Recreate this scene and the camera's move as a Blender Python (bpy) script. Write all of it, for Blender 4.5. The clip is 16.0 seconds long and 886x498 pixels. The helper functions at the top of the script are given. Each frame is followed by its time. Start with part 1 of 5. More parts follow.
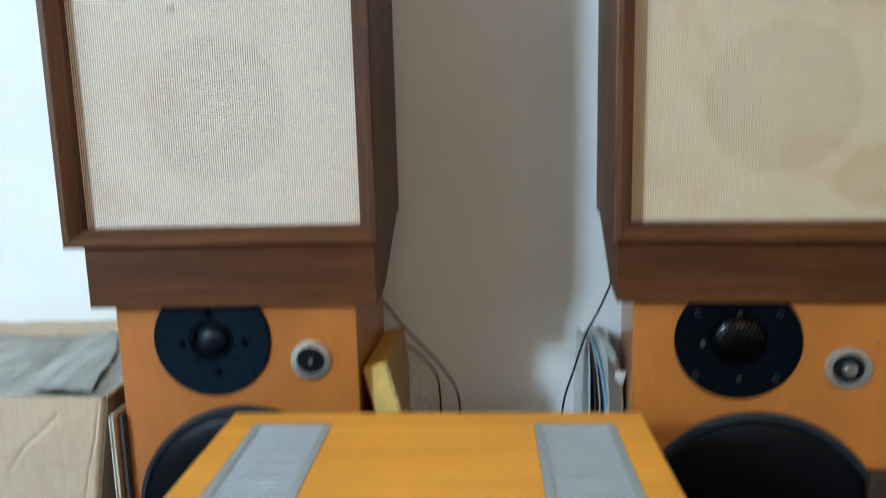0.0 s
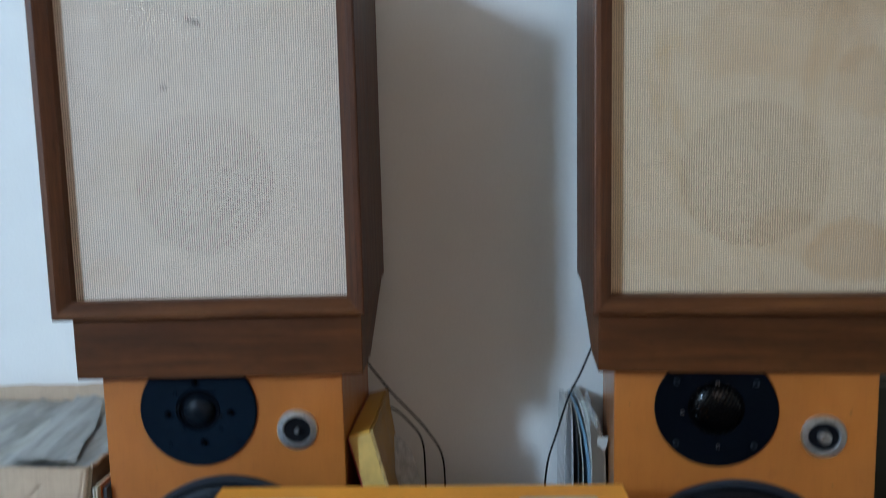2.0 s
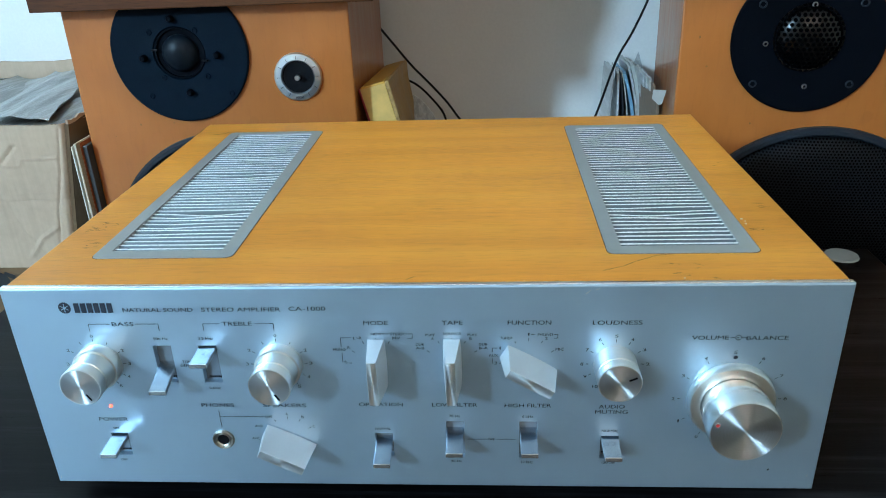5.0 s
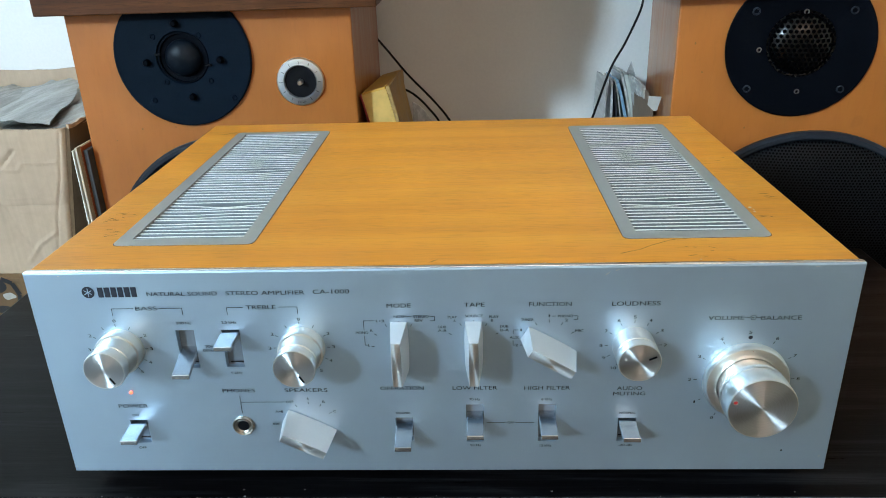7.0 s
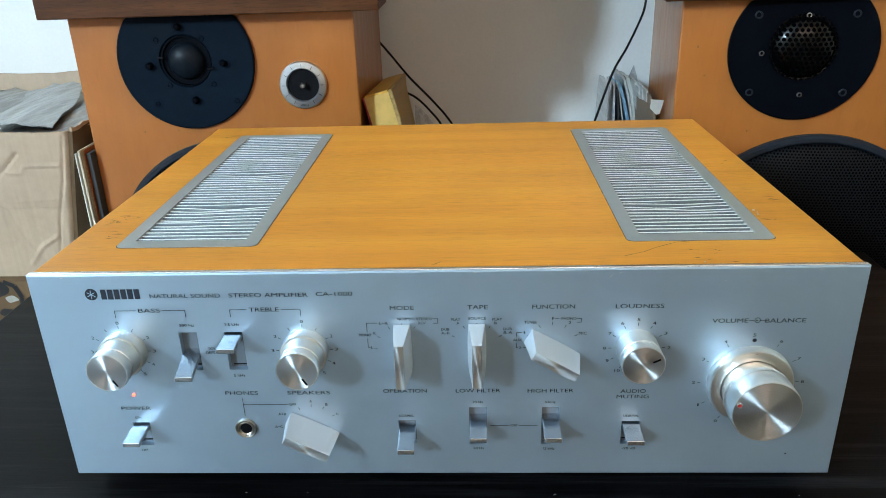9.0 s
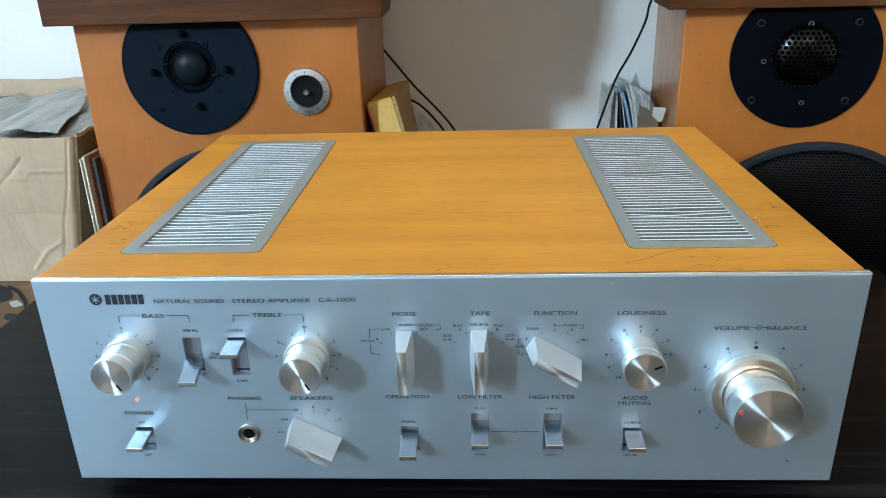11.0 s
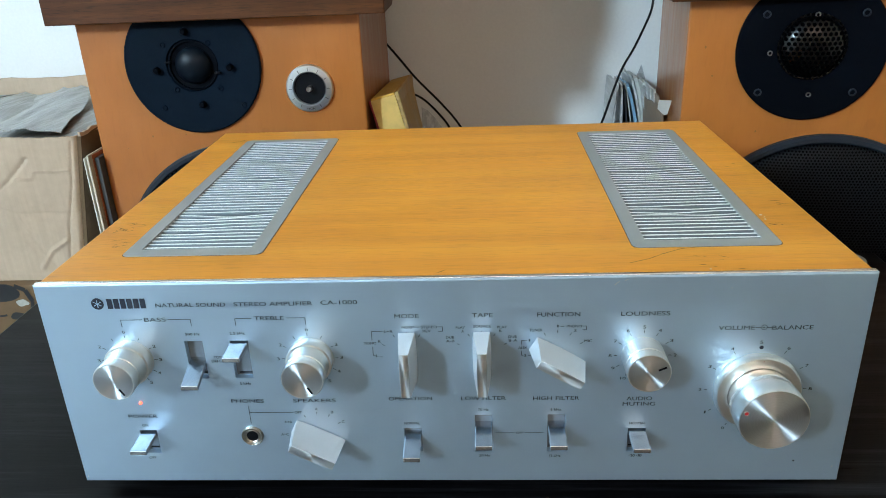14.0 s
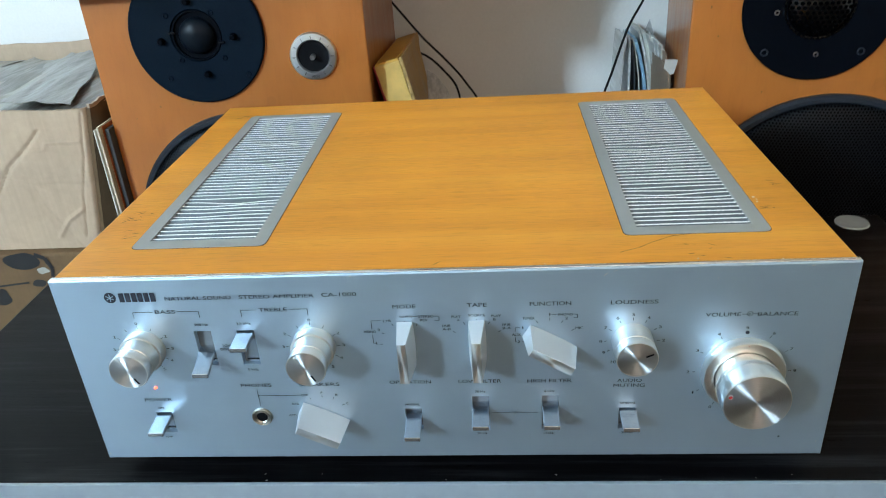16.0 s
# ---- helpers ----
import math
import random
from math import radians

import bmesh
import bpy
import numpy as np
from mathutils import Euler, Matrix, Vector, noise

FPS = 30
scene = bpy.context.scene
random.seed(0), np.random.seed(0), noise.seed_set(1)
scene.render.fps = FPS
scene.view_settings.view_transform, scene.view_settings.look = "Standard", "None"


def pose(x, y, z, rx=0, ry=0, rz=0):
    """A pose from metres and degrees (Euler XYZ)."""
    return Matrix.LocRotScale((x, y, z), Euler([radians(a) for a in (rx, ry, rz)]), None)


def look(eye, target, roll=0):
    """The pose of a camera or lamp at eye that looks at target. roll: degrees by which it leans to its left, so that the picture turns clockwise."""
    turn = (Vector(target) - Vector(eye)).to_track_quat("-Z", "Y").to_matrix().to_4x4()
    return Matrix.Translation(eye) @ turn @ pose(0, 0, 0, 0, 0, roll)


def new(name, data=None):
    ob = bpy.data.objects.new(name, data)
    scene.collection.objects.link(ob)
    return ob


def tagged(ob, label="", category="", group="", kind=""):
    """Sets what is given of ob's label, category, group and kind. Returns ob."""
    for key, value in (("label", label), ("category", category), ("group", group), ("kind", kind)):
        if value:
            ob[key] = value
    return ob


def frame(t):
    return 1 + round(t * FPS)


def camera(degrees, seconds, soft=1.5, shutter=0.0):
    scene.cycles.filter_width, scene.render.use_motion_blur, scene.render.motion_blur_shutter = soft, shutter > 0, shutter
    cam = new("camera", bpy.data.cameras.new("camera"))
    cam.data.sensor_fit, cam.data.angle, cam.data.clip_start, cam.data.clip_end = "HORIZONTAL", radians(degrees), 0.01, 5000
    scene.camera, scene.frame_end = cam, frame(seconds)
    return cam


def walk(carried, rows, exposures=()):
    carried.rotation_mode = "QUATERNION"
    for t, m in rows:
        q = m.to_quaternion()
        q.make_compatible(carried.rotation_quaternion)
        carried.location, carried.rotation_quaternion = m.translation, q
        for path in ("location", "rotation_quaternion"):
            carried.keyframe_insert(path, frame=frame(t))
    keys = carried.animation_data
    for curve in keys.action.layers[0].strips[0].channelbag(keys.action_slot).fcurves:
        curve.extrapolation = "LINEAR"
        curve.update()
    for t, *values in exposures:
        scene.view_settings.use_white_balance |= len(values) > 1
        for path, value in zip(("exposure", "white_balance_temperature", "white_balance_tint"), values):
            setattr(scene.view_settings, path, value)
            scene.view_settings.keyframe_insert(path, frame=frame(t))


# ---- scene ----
cam = camera(61.4, 16.0, 0.85, 0.9)
PATH = [
    (0, (0.06, -0.456, 0.976), (-0.053, 1.512, 0.638), -1.4),
    (0.5, (0.063, -0.494, 1.029), (-0.02, 1.498, 0.873), -0.9),
    (1, (0.064, -0.506, 1.052), (-0.008, 1.491, 0.961), -0.6),
    (1.5, (0.064, -0.502, 1.047), (-0.012, 1.494, 0.934), -0.7),
    (2, (0.058, -0.473, 1.02), (-0.005, 1.512, 0.786), -1.3),
    (2.5, (0.064, -0.416, 0.974), (-0.022, 1.531, 0.523), -1.8),
    (3, (0.061, -0.372, 0.92), (-0.025, 1.525, 0.292), -1.5),
    (3.5, (0.058, -0.36, 0.893), (-0.042, 1.503, 0.172), -2.0),
    (4, (0.052, -0.358, 0.864), (-0.084, 1.475, 0.075), -2.2),
    (4.5, (0.048, -0.351, 0.846), (-0.088, 1.46, 0.009), -2.3),
    (7, (0.021, -0.369, 0.82), (-0.06, 1.469, 0.035), -1.8),
    (7.5, (0.02, -0.37, 0.82), (-0.06, 1.471, 0.043), -1.7),
    (8, (0.02, -0.369, 0.82), (-0.063, 1.472, 0.043), -1.8),
    (8.5, (0.02, -0.369, 0.819), (-0.064, 1.472, 0.043), -1.8),
    (9, (0.02, -0.369, 0.819), (-0.065, 1.473, 0.044), -1.8),
    (11.5, (0.02, -0.371, 0.82), (-0.073, 1.478, 0.062), -1.7),
    (12, (0.02, -0.37, 0.819), (-0.076, 1.478, 0.061), -1.8),
    (12.5, (0.021, -0.369, 0.819), (-0.077, 1.478, 0.059), -2.1),
    (13, (0.022, -0.368, 0.819), (-0.089, 1.479, 0.06), -2.3),
    (13.5, (0.023, -0.365, 0.822), (-0.086, 1.474, 0.043), -2.4),
    (14, (0.023, -0.366, 0.824), (-0.088, 1.472, 0.044), -2.4),
    (14.5, (0.026, -0.368, 0.827), (-0.085, 1.464, 0.031), -2.6),
    (15, (0.033, -0.366, 0.838), (-0.067, 1.456, 0.02), -2.5),
    (15.5, (0.031, -0.367, 0.846), (-0.092, 1.433, -0.017), -2.6),
    (16, (0.037, -0.365, 0.856), (-0.123, 1.402, -0.067), -4.0),
]
EXPOSURE = [(0.0, 0.1, 7060, 19), (0.5, 0.0, 6800, 20), (1.0, -0.45, 6700, 24), (1.5, -0.5, 6550, 23), (2.0, -0.45, 6530, 23), (2.5, -0.15, 6300, 20), (3.0, 0.1, 5650, 19),
            (3.5, 0.15, 5465, 18), (4.0, 0.2, 5400, 14), (4.5, 0.1, 5750, 12), (7.0, 0.2, 7160, 20), (16.0, 0.2, 7160, 20)]
walk(cam, [(t, look(eye, target, roll)) for t, eye, target, roll in PATH], EXPOSURE)

# ---- world and light ----
FLOOR = 0.28          # height of the floor
TABLE = 0.50          # height of the rack's top
BACK = 0.85           # inner face of the wall behind the loudspeakers
WEST, EAST, SOUTH, CEIL = -3.7, 2.0, -3.55, 3.1
WIN_X, WIN_Z = (-3.42, -2.96), (2.42, 2.98)   # high window in the south wall
FILL_X, FILL_Z = (-0.3, 1.5), (1.85, 2.9)     # unseen opening added in the south wall for a fill lamp

world = bpy.data.worlds.new("sky")
world.use_nodes = True
scene.world = world
sky = world.node_tree.nodes.new("ShaderNodeTexSky")
sky.sky_type, sky.sun_disc = "NISHITA", False
sky.sun_elevation, sky.sun_rotation = radians(35), radians(120)
world.node_tree.links.new(sky.outputs[0], world.node_tree.nodes["Background"].inputs[0])
world.node_tree.nodes["Background"].inputs[1].default_value = 0.1

# the second lamp is an added warm fill with no known source
for (wx, wz), watts, tint in (((WIN_X, WIN_Z), 335.0, (0.45, 0.76, 1.0)), ((FILL_X, FILL_Z), 17.0, (1.0, 0.83, 0.64))):
    lamp = bpy.data.lights.new("window_and_fill_light", "AREA")
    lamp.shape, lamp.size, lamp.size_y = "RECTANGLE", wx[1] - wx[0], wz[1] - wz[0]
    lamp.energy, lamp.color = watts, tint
    lamp_ob = new("window_and_fill_light", lamp)
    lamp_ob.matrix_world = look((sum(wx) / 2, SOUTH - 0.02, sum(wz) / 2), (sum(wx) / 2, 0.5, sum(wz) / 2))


# ---- materials ----
class Mat:
    """A node material with a Principled shader."""

    def __init__(self, name, rough=0.5, metal=0.0, color=(0.5, 0.5, 0.5)):
        self.mat = bpy.data.materials.new(name)
        self.mat.use_nodes = True
        self.nt = self.mat.node_tree
        self.bsdf = self.nt.nodes["Principled BSDF"]
        self.put("Roughness", rough)
        self.put("Metallic", metal)
        self.put("Base Color", (*color, 1))
        self.coord = self.n("TexCoord").outputs["Object"]

    def n(self, kind, props=None, **inputs):
        node = self.nt.nodes.new("ShaderNode" + kind)
        for key, value in (props or {}).items():
            setattr(node, key, value)
        for key, value in inputs.items():
            sock = node.inputs[int(key[1:])] if key[0] == "i" and key[1:].isdigit() else node.inputs[key.replace("_", " ")]
            self.feed(sock, value)
        return node

    def feed(self, sock, value):
        if isinstance(value, bpy.types.NodeSocket):
            self.nt.links.new(value, sock)
        else:
            sock.default_value = value

    def put(self, key, value):
        self.feed(self.bsdf.inputs[key], value)

    def math(self, op, a, b=0.0):
        return self.n("Math", {"operation": op}, i0=a, i1=b).outputs[0]

    def mapped(self, scale, rot=(0, 0, 0), src=None):
        return self.n("Mapping", Vector=src or self.coord, Scale=scale, Rotation=[radians(a) for a in rot]).outputs[0]

    def noise(self, scale, detail=4.0, rough=0.55, vec=None, dist=0.0):
        return self.n("TexNoise", Vector=vec or self.coord, Scale=scale, Detail=detail, Roughness=rough, Distortion=dist).outputs[0]

    def ramp(self, fac, *stops):
        node = self.n("ValToRGB", Fac=fac)
        ramp = node.color_ramp
        while len(ramp.elements) < len(stops):
            ramp.elements.new(0.5)
        for e, (pos, col) in zip(ramp.elements, stops):
            e.position, e.color = pos, (*col, 1) if len(col) == 3 else col
        return node.outputs[0]

    def mix(self, fac, a, b, mode="MIX"):
        node = self.n("Mix", {"data_type": "RGBA", "blend_type": mode})
        for sock, value in ((node.inputs[0], fac), (node.inputs[6], a), (node.inputs[7], b)):
            self.feed(sock, (*value, 1) if isinstance(value, tuple) and len(value) == 3 else value)
        return node.outputs[2]

    def bump(self, height, strength=0.2, dist=0.001):
        self.put("Normal", self.n("Bump", Height=height, Strength=strength, Distance=dist).outputs[0])


GREY = lambda v: (v, v, v)


def plain(name, color, rough=0.6, metal=0.0, vary=0.15, scale=9.0, bump=0.1, fine=120.0, gloss=0.5):
    """Paint, plastic or board: mottled at two scales, with slight relief."""
    m = Mat(name, rough, metal)
    big, small = m.noise(scale), m.noise(fine, 3.0)
    tone = m.math("ADD", m.math("MULTIPLY", big, 0.65), m.math("MULTIPLY", small, 0.35))
    lo, hi = tuple(c * (1 - vary) for c in color), tuple(min(1, c * (1 + vary)) for c in color)
    m.put("Base Color", m.ramp(tone, (0.35, lo), (0.65, hi)))
    m.put("Roughness", m.n("MapRange", Value=big, i1=0.3, i2=0.7, i3=max(0.02, rough - 0.08), i4=min(1, rough + 0.08)).outputs[0])
    m.put("Specular IOR Level", gloss)
    m.bump(small, bump, 0.0006)
    return m.mat


def wood(name, dark, mid, light, rough, grain=(1.2, 26, 26), pore=0.5, coat=0.0, wear=0.0, figure=1.0, gloss=0.5, dense=0.0):
    """Veneer with long grain (small scale along the grain), pores and worn spots."""
    m = Mat(name, rough)
    v = m.mapped(grain)
    broad = m.noise(1.6, 5.0, 0.6, v, 0.6)
    fine = m.noise(9.0, 6.0, 0.7, v, 0.2)
    pores = m.noise(34.0, 2.0, 0.5, m.mapped((grain[0] * 1.6, grain[1], grain[2])))
    tone = m.math("ADD", m.math("MULTIPLY", broad, 0.62 * figure), m.math("MULTIPLY", fine, 0.38))
    tone = m.math("ADD", tone, 0.31 * (1 - figure))
    col = m.ramp(tone, (0.32, dark), (0.5, mid), (0.68, light))
    dots = m.ramp(pores, (0.56, GREY(1)), (0.66, GREY(1 - 0.45 * pore)))
    col = m.mix(1.0, col, dots, "MULTIPLY")
    if dense:
        # short fine dashes, gathered in bands
        dash = m.noise(60.0, 3.0, 0.6, m.mapped((grain[0] * 1.7, grain[1], grain[2])))
        band = m.ramp(m.noise(2.2, 3.0, 0.5, m.mapped((0.8, 6, 6))), (0.38, GREY(0.15)), (0.62, GREY(1)))
        dash = m.math("MULTIPLY", m.ramp(dash, (0.48, GREY(0)), (0.62, GREY(1))), band)
        col = m.mix(m.math("MULTIPLY", dash, dense), col, tuple(c * 0.55 for c in dark))
    patches = m.ramp(m.noise(5.0, 3.0), (0.35, GREY(0.86)), (0.65, GREY(1.06)))
    col = m.mix(1.0, col, patches, "MULTIPLY")
    if wear:
        spots = m.ramp(m.noise(38.0, 2.0, 0.4), (0.70, GREY(0)), (0.76, GREY(1)))
        col = m.mix(m.math("MULTIPLY", spots, wear), col, tuple(c * 0.35 for c in dark))
    m.put("Base Color", col)
    m.put("Roughness", m.n("MapRange", Value=fine, i1=0.3, i2=0.7, i3=rough - 0.06, i4=rough + 0.1).outputs[0])
    m.put("Specular IOR Level", gloss)
    m.put("Coat Weight", coat)
    m.put("Coat Roughness", 0.18)
    m.bump(m.math("SUBTRACT", fine, m.math("MULTIPLY", pores, 0.5)), 0.12, 0.0006)
    return m.mat


def brushed(name, color, rough, along=(4, 400, 400), vary=0.06, metal=1.0, relief=0.05):
    """Brushed metal: fine lines along one axis."""
    m = Mat(name, rough, metal)
    lines = m.noise(3.0, 3.0, 0.6, m.mapped(along))
    cloud = m.noise(14.0, 3.0)
    lo, hi = tuple(c * (1 - vary) for c in color), tuple(min(1, c * (1 + vary)) for c in color)
    m.put("Base Color", m.ramp(m.math("ADD", m.math("MULTIPLY", lines, 0.7), m.math("MULTIPLY", cloud, 0.3)), (0.35, lo), (0.65, hi)))
    m.put("Roughness", m.n("MapRange", Value=lines, i1=0.3, i2=0.7, i3=rough - 0.05, i4=rough + 0.06).outputs[0])
    if relief:
        m.bump(lines, relief, 0.0002)
    return m.mat


def spun(name, color, rough, pull=1.0):
    """A turned metal face: circular tool marks about the y axis."""
    m = Mat(name, rough, 1.0, color)
    m.put("Anisotropic", pull)
    m.put("Anisotropic Rotation", 0.25)
    m.put("Tangent", m.n("Tangent", {"direction_type": "RADIAL", "axis": "Y"}).outputs[0])
    sep = m.n("SeparateXYZ", Vector=m.n("TexCoord").outputs["Generated"])
    gx, gz = m.math("SUBTRACT", sep.outputs[0], 0.5), m.math("SUBTRACT", sep.outputs[2], 0.5)
    r = m.math("SQRT", m.math("ADD", m.math("MULTIPLY", gx, gx), m.math("MULTIPLY", gz, gz)))
    rings = m.noise(90.0, 2.0, 0.6, m.n("CombineXYZ", X=r).outputs[0])
    m.put("Base Color", m.ramp(rings, (0.35, tuple(c * 0.82 for c in color)), (0.65, color)))
    m.bump(rings, 0.04, 0.0001)
    return m.mat


def perforated(name, color, pitch, hole, rough=0.3, metal=0.6, gloss=0.3):
    """Black metal sheet with a hexagonal pattern of holes in the x-z plane."""
    m = Mat(name, rough, 0.6)
    sep = m.n("SeparateXYZ", Vector=m.coord)
    gaps = []
    for off in (0.0, 0.5):
        ds = []
        for axis, p in ((0, pitch), (2, pitch * 1.732)):
            c = m.math("ADD", m.math("DIVIDE", sep.outputs[axis], p), off)
            ds.append(m.math("MULTIPLY", m.math("SUBTRACT", m.math("FRACT", c), 0.5), p))
        gaps.append(m.math("SQRT", m.math("ADD", m.math("MULTIPLY", ds[0], ds[0]), m.math("MULTIPLY", ds[1], ds[1]))))
    solid = m.math("GREATER_THAN", m.math("MINIMUM", *gaps), hole)
    m.put("Base Color", m.mix(solid, (0.0008, 0.0008, 0.001), color))
    m.put("Metallic", m.math("MULTIPLY", solid, metal))
    m.put("Roughness", m.n("MapRange", Value=solid, i3=0.9, i4=rough).outputs[0])
    m.put("Specular IOR Level", m.math("MULTIPLY", solid, gloss))
    m.bump(solid, 0.4, 0.0008)
    return m.mat


def cloth(name, light, dark, stain, pitch, stain_amount, ribs=0.34, tide=0.0, blots=()):
    """Woven grille cloth: thick yarn in rows with open gaps, thin upright threads, water stains."""
    m = Mat(name, 0.85)
    sep = m.n("SeparateXYZ", Vector=m.coord)
    wob = m.math("MULTIPLY", m.noise(25.0, 2.0), 0.0008)
    threads = []
    for axis, p in ((0, pitch[0]), (2, pitch[1])):
        c = m.math("DIVIDE", m.math("ADD", sep.outputs[axis], wob), p)
        threads.append(m.math("ADD", m.math("MULTIPLY", m.math("SINE", m.math("MULTIPLY", c, 6.28319)), 0.5), 0.5))
    weave = m.math("ADD", m.math("MULTIPLY", threads[0], ribs), m.math("MULTIPLY", threads[1], 1 - ribs))
    slub = m.noise(4.0, 4.0, 0.6, m.mapped((6, 1, 90)))
    tone = m.math("ADD", m.math("MULTIPLY", weave, 0.8), m.math("MULTIPLY", slub, 0.3))
    col = m.ramp(tone, (0.24, dark), (0.60, light))
    cloudy = m.ramp(m.noise(4.0, 5.0, 0.6, m.mapped((1.5, 1, 0.8), (0, 38, 0)), 0.8), (0.5, GREY(0)), (0.6, GREY(0.55)), (0.63, GREY(0.9)), (0.72, GREY(0.5)))
    col = m.mix(m.math("MULTIPLY", cloudy, stain_amount), col, m.mix(1.0, col, stain, "MULTIPLY"))
    if tide:
        # a slanting water mark with a brown rim, the cloth yellower below it
        slope = m.math("SUBTRACT", sep.outputs[2], m.math("MULTIPLY", sep.outputs[0], 0.88))
        slope = m.math("ADD", slope, m.math("MULTIPLY", m.noise(9.0, 4.0), 0.07))
        rim = m.ramp(slope, (0.30, GREY(0.35)), (0.425, GREY(0.6)), (0.445, GREY(0.9)), (0.50, GREY(0.0)))
        broken = m.ramp(m.noise(5.0, 3.0, 0.6), (0.36, GREY(0.25)), (0.6, GREY(1.0)))
        side = m.ramp(m.math("ADD", sep.outputs[0], 0.5), (0.44, GREY(0.15)), (0.52, GREY(1.0)))
        amount = m.math("MULTIPLY", m.math("MULTIPLY", rim, broken), m.math("MULTIPLY", side, tide))
        col = m.mix(amount, col, m.mix(1.0, col, (0.86, 0.66, 0.42), "MULTIPLY"))
    for bx, bz, r, amount in blots:
        # a dried water blot with an uneven outline and a darker rim
        dx, dz = m.math("SUBTRACT", sep.outputs[0], bx), m.math("SUBTRACT", sep.outputs[2], bz)
        dist = m.math("SQRT", m.math("ADD", m.math("MULTIPLY", dx, dx), m.math("MULTIPLY", m.math("MULTIPLY", dz, dz), 2.2)))
        dist = m.math("ADD", m.math("DIVIDE", dist, r), m.math("MULTIPLY", m.math("SUBTRACT", m.noise(16.0, 4.0, 0.6), 0.5), 1.3))
        mask = m.ramp(dist, (0.1, GREY(0.55)), (0.55, GREY(0.75)), (0.8, GREY(0.8)), (1.0, GREY(0.0)))
        col = m.mix(m.math("MULTIPLY", mask, amount), col, m.mix(1.0, col, (0.78, 0.57, 0.36), "MULTIPLY"))
    m.put("Base Color", col)
    m.bump(weave, 0.5, 0.0012)
    m.put("Sheen Weight", 0.15)
    out = m.nt.nodes["Material Output"]
    clear = m.n("BsdfTransparent")
    gap = m.ramp(weave, (0.15, GREY(0.55)), (0.5, GREY(0.17)))
    shade = m.n("MixShader", i0=gap, i1=m.bsdf.outputs[0], i2=clear.outputs[0])
    m.nt.links.new(shade.outputs[0], out.inputs[0])
    return m.mat


def cardboard(name, color, crease=0.3):
    """Corrugated board: faint upright flutes, blotches and crossing creases."""
    m = Mat(name, 0.85)
    flute = m.noise(3.0, 3.0, 0.6, m.mapped((70, 70, 1.5)))
    big, small = m.noise(9.0, 5.0, 0.6), m.noise(120.0, 4.0)
    tone = m.math("ADD", m.math("MULTIPLY", big, 0.35), m.math("ADD", m.math("MULTIPLY", small, 0.3), m.math("MULTIPLY", flute, 0.35)))
    col = m.ramp(tone, (0.36, tuple(c * 0.9 for c in color)), (0.64, tuple(min(1, c * 1.08) for c in color)))
    bent = m.n("VectorMath", {"operation": "ADD"}, i0=m.coord, i1=m.n("VectorMath", {"operation": "SCALE"}, i0=m.n("TexNoise", Vector=m.coord, Scale=14.0).outputs[1], Scale=0.03).outputs[0]).outputs[0]
    cells = m.n("TexVoronoi", {"feature": "DISTANCE_TO_EDGE"}, Vector=m.mapped((1, 1, 1.5), (0, 17, 0), bent), Scale=3.6).outputs["Distance"]
    fold = m.ramp(cells, (0.0, GREY(1 - 0.4 * crease)), (0.012, GREY(1 + 0.1 * crease)), (0.04, GREY(1)))
    m.put("Base Color", m.mix(1.0, col, fold, "MULTIPLY"))
    m.bump(m.math("ADD", m.math("MULTIPLY", flute, 0.15), m.math("ADD", m.math("MULTIPLY", big, 0.8), m.ramp(cells, (0.0, GREY(0)), (0.05, GREY(1))))), 0.35, 0.003)
    return m.mat


def film_sleeve(name, color):
    """Paper record sleeve in a cloudy plastic outer."""
    m = Mat(name, 0.32)
    streak = m.noise(5.0, 5.0, 0.65, m.mapped((34, 2.2, 20)), 0.4)
    rnd = m.n("ObjectInfo").outputs["Random"]
    base = m.ramp(rnd, (0.0, tuple(c * 0.4 for c in color)), (0.3, color), (0.6, tuple(c * 0.85 for c in color)), (0.8, (color[0] * 0.85, color[1] * 0.75, color[2] * 0.63)), (1.0, tuple(c * 2.2 for c in color)))
    m.put("Base Color", m.mix(m.ramp(streak, (0.42, GREY(0)), (0.68, GREY(0.6))), base, tuple(min(0.8, c * 1.7 + 0.1) for c in color)))
    m.put("Coat Weight", 0.5)
    m.put("Coat Roughness", 0.2)
    m.bump(streak, 0.35, 0.003)
    return m.mat


def glow(name, color, strength):
    m = Mat(name, 0.3, 0, color)
    m.put("Emission Color", (*color, 1))
    m.put("Emission Strength", strength)
    return m.mat


def clear_glass(name):
    m = Mat(name, 0.02, 0, (0.95, 0.98, 1.0))
    m.put("Transmission Weight", 1.0)
    m.put("IOR", 1.45)
    return m.mat


PLASTER = plain("plaster", (0.77, 0.745, 0.71), 0.85, vary=0.05, scale=3.0, bump=0.25, fine=220)
# unseen south and east walls, tinted cream to warm the light they bounce
BOUNCE_WALL = plain("warm_bounce_plaster", (0.85, 0.72, 0.55), 0.85, vary=0.05, scale=3.0, bump=0.25, fine=220)
CEILING = plain("ceiling_paint", (0.88, 0.86, 0.83), 0.9, vary=0.04, bump=0.15)
FLOORING = wood("floor_wood", (0.03, 0.021, 0.015), (0.05, 0.036, 0.026), (0.08, 0.058, 0.042), 0.4, (1.0, 9, 9))
FRAME_PAINT = plain("window_paint", (0.7, 0.7, 0.68), 0.45, vary=0.05)
GLASS = clear_glass("glass")
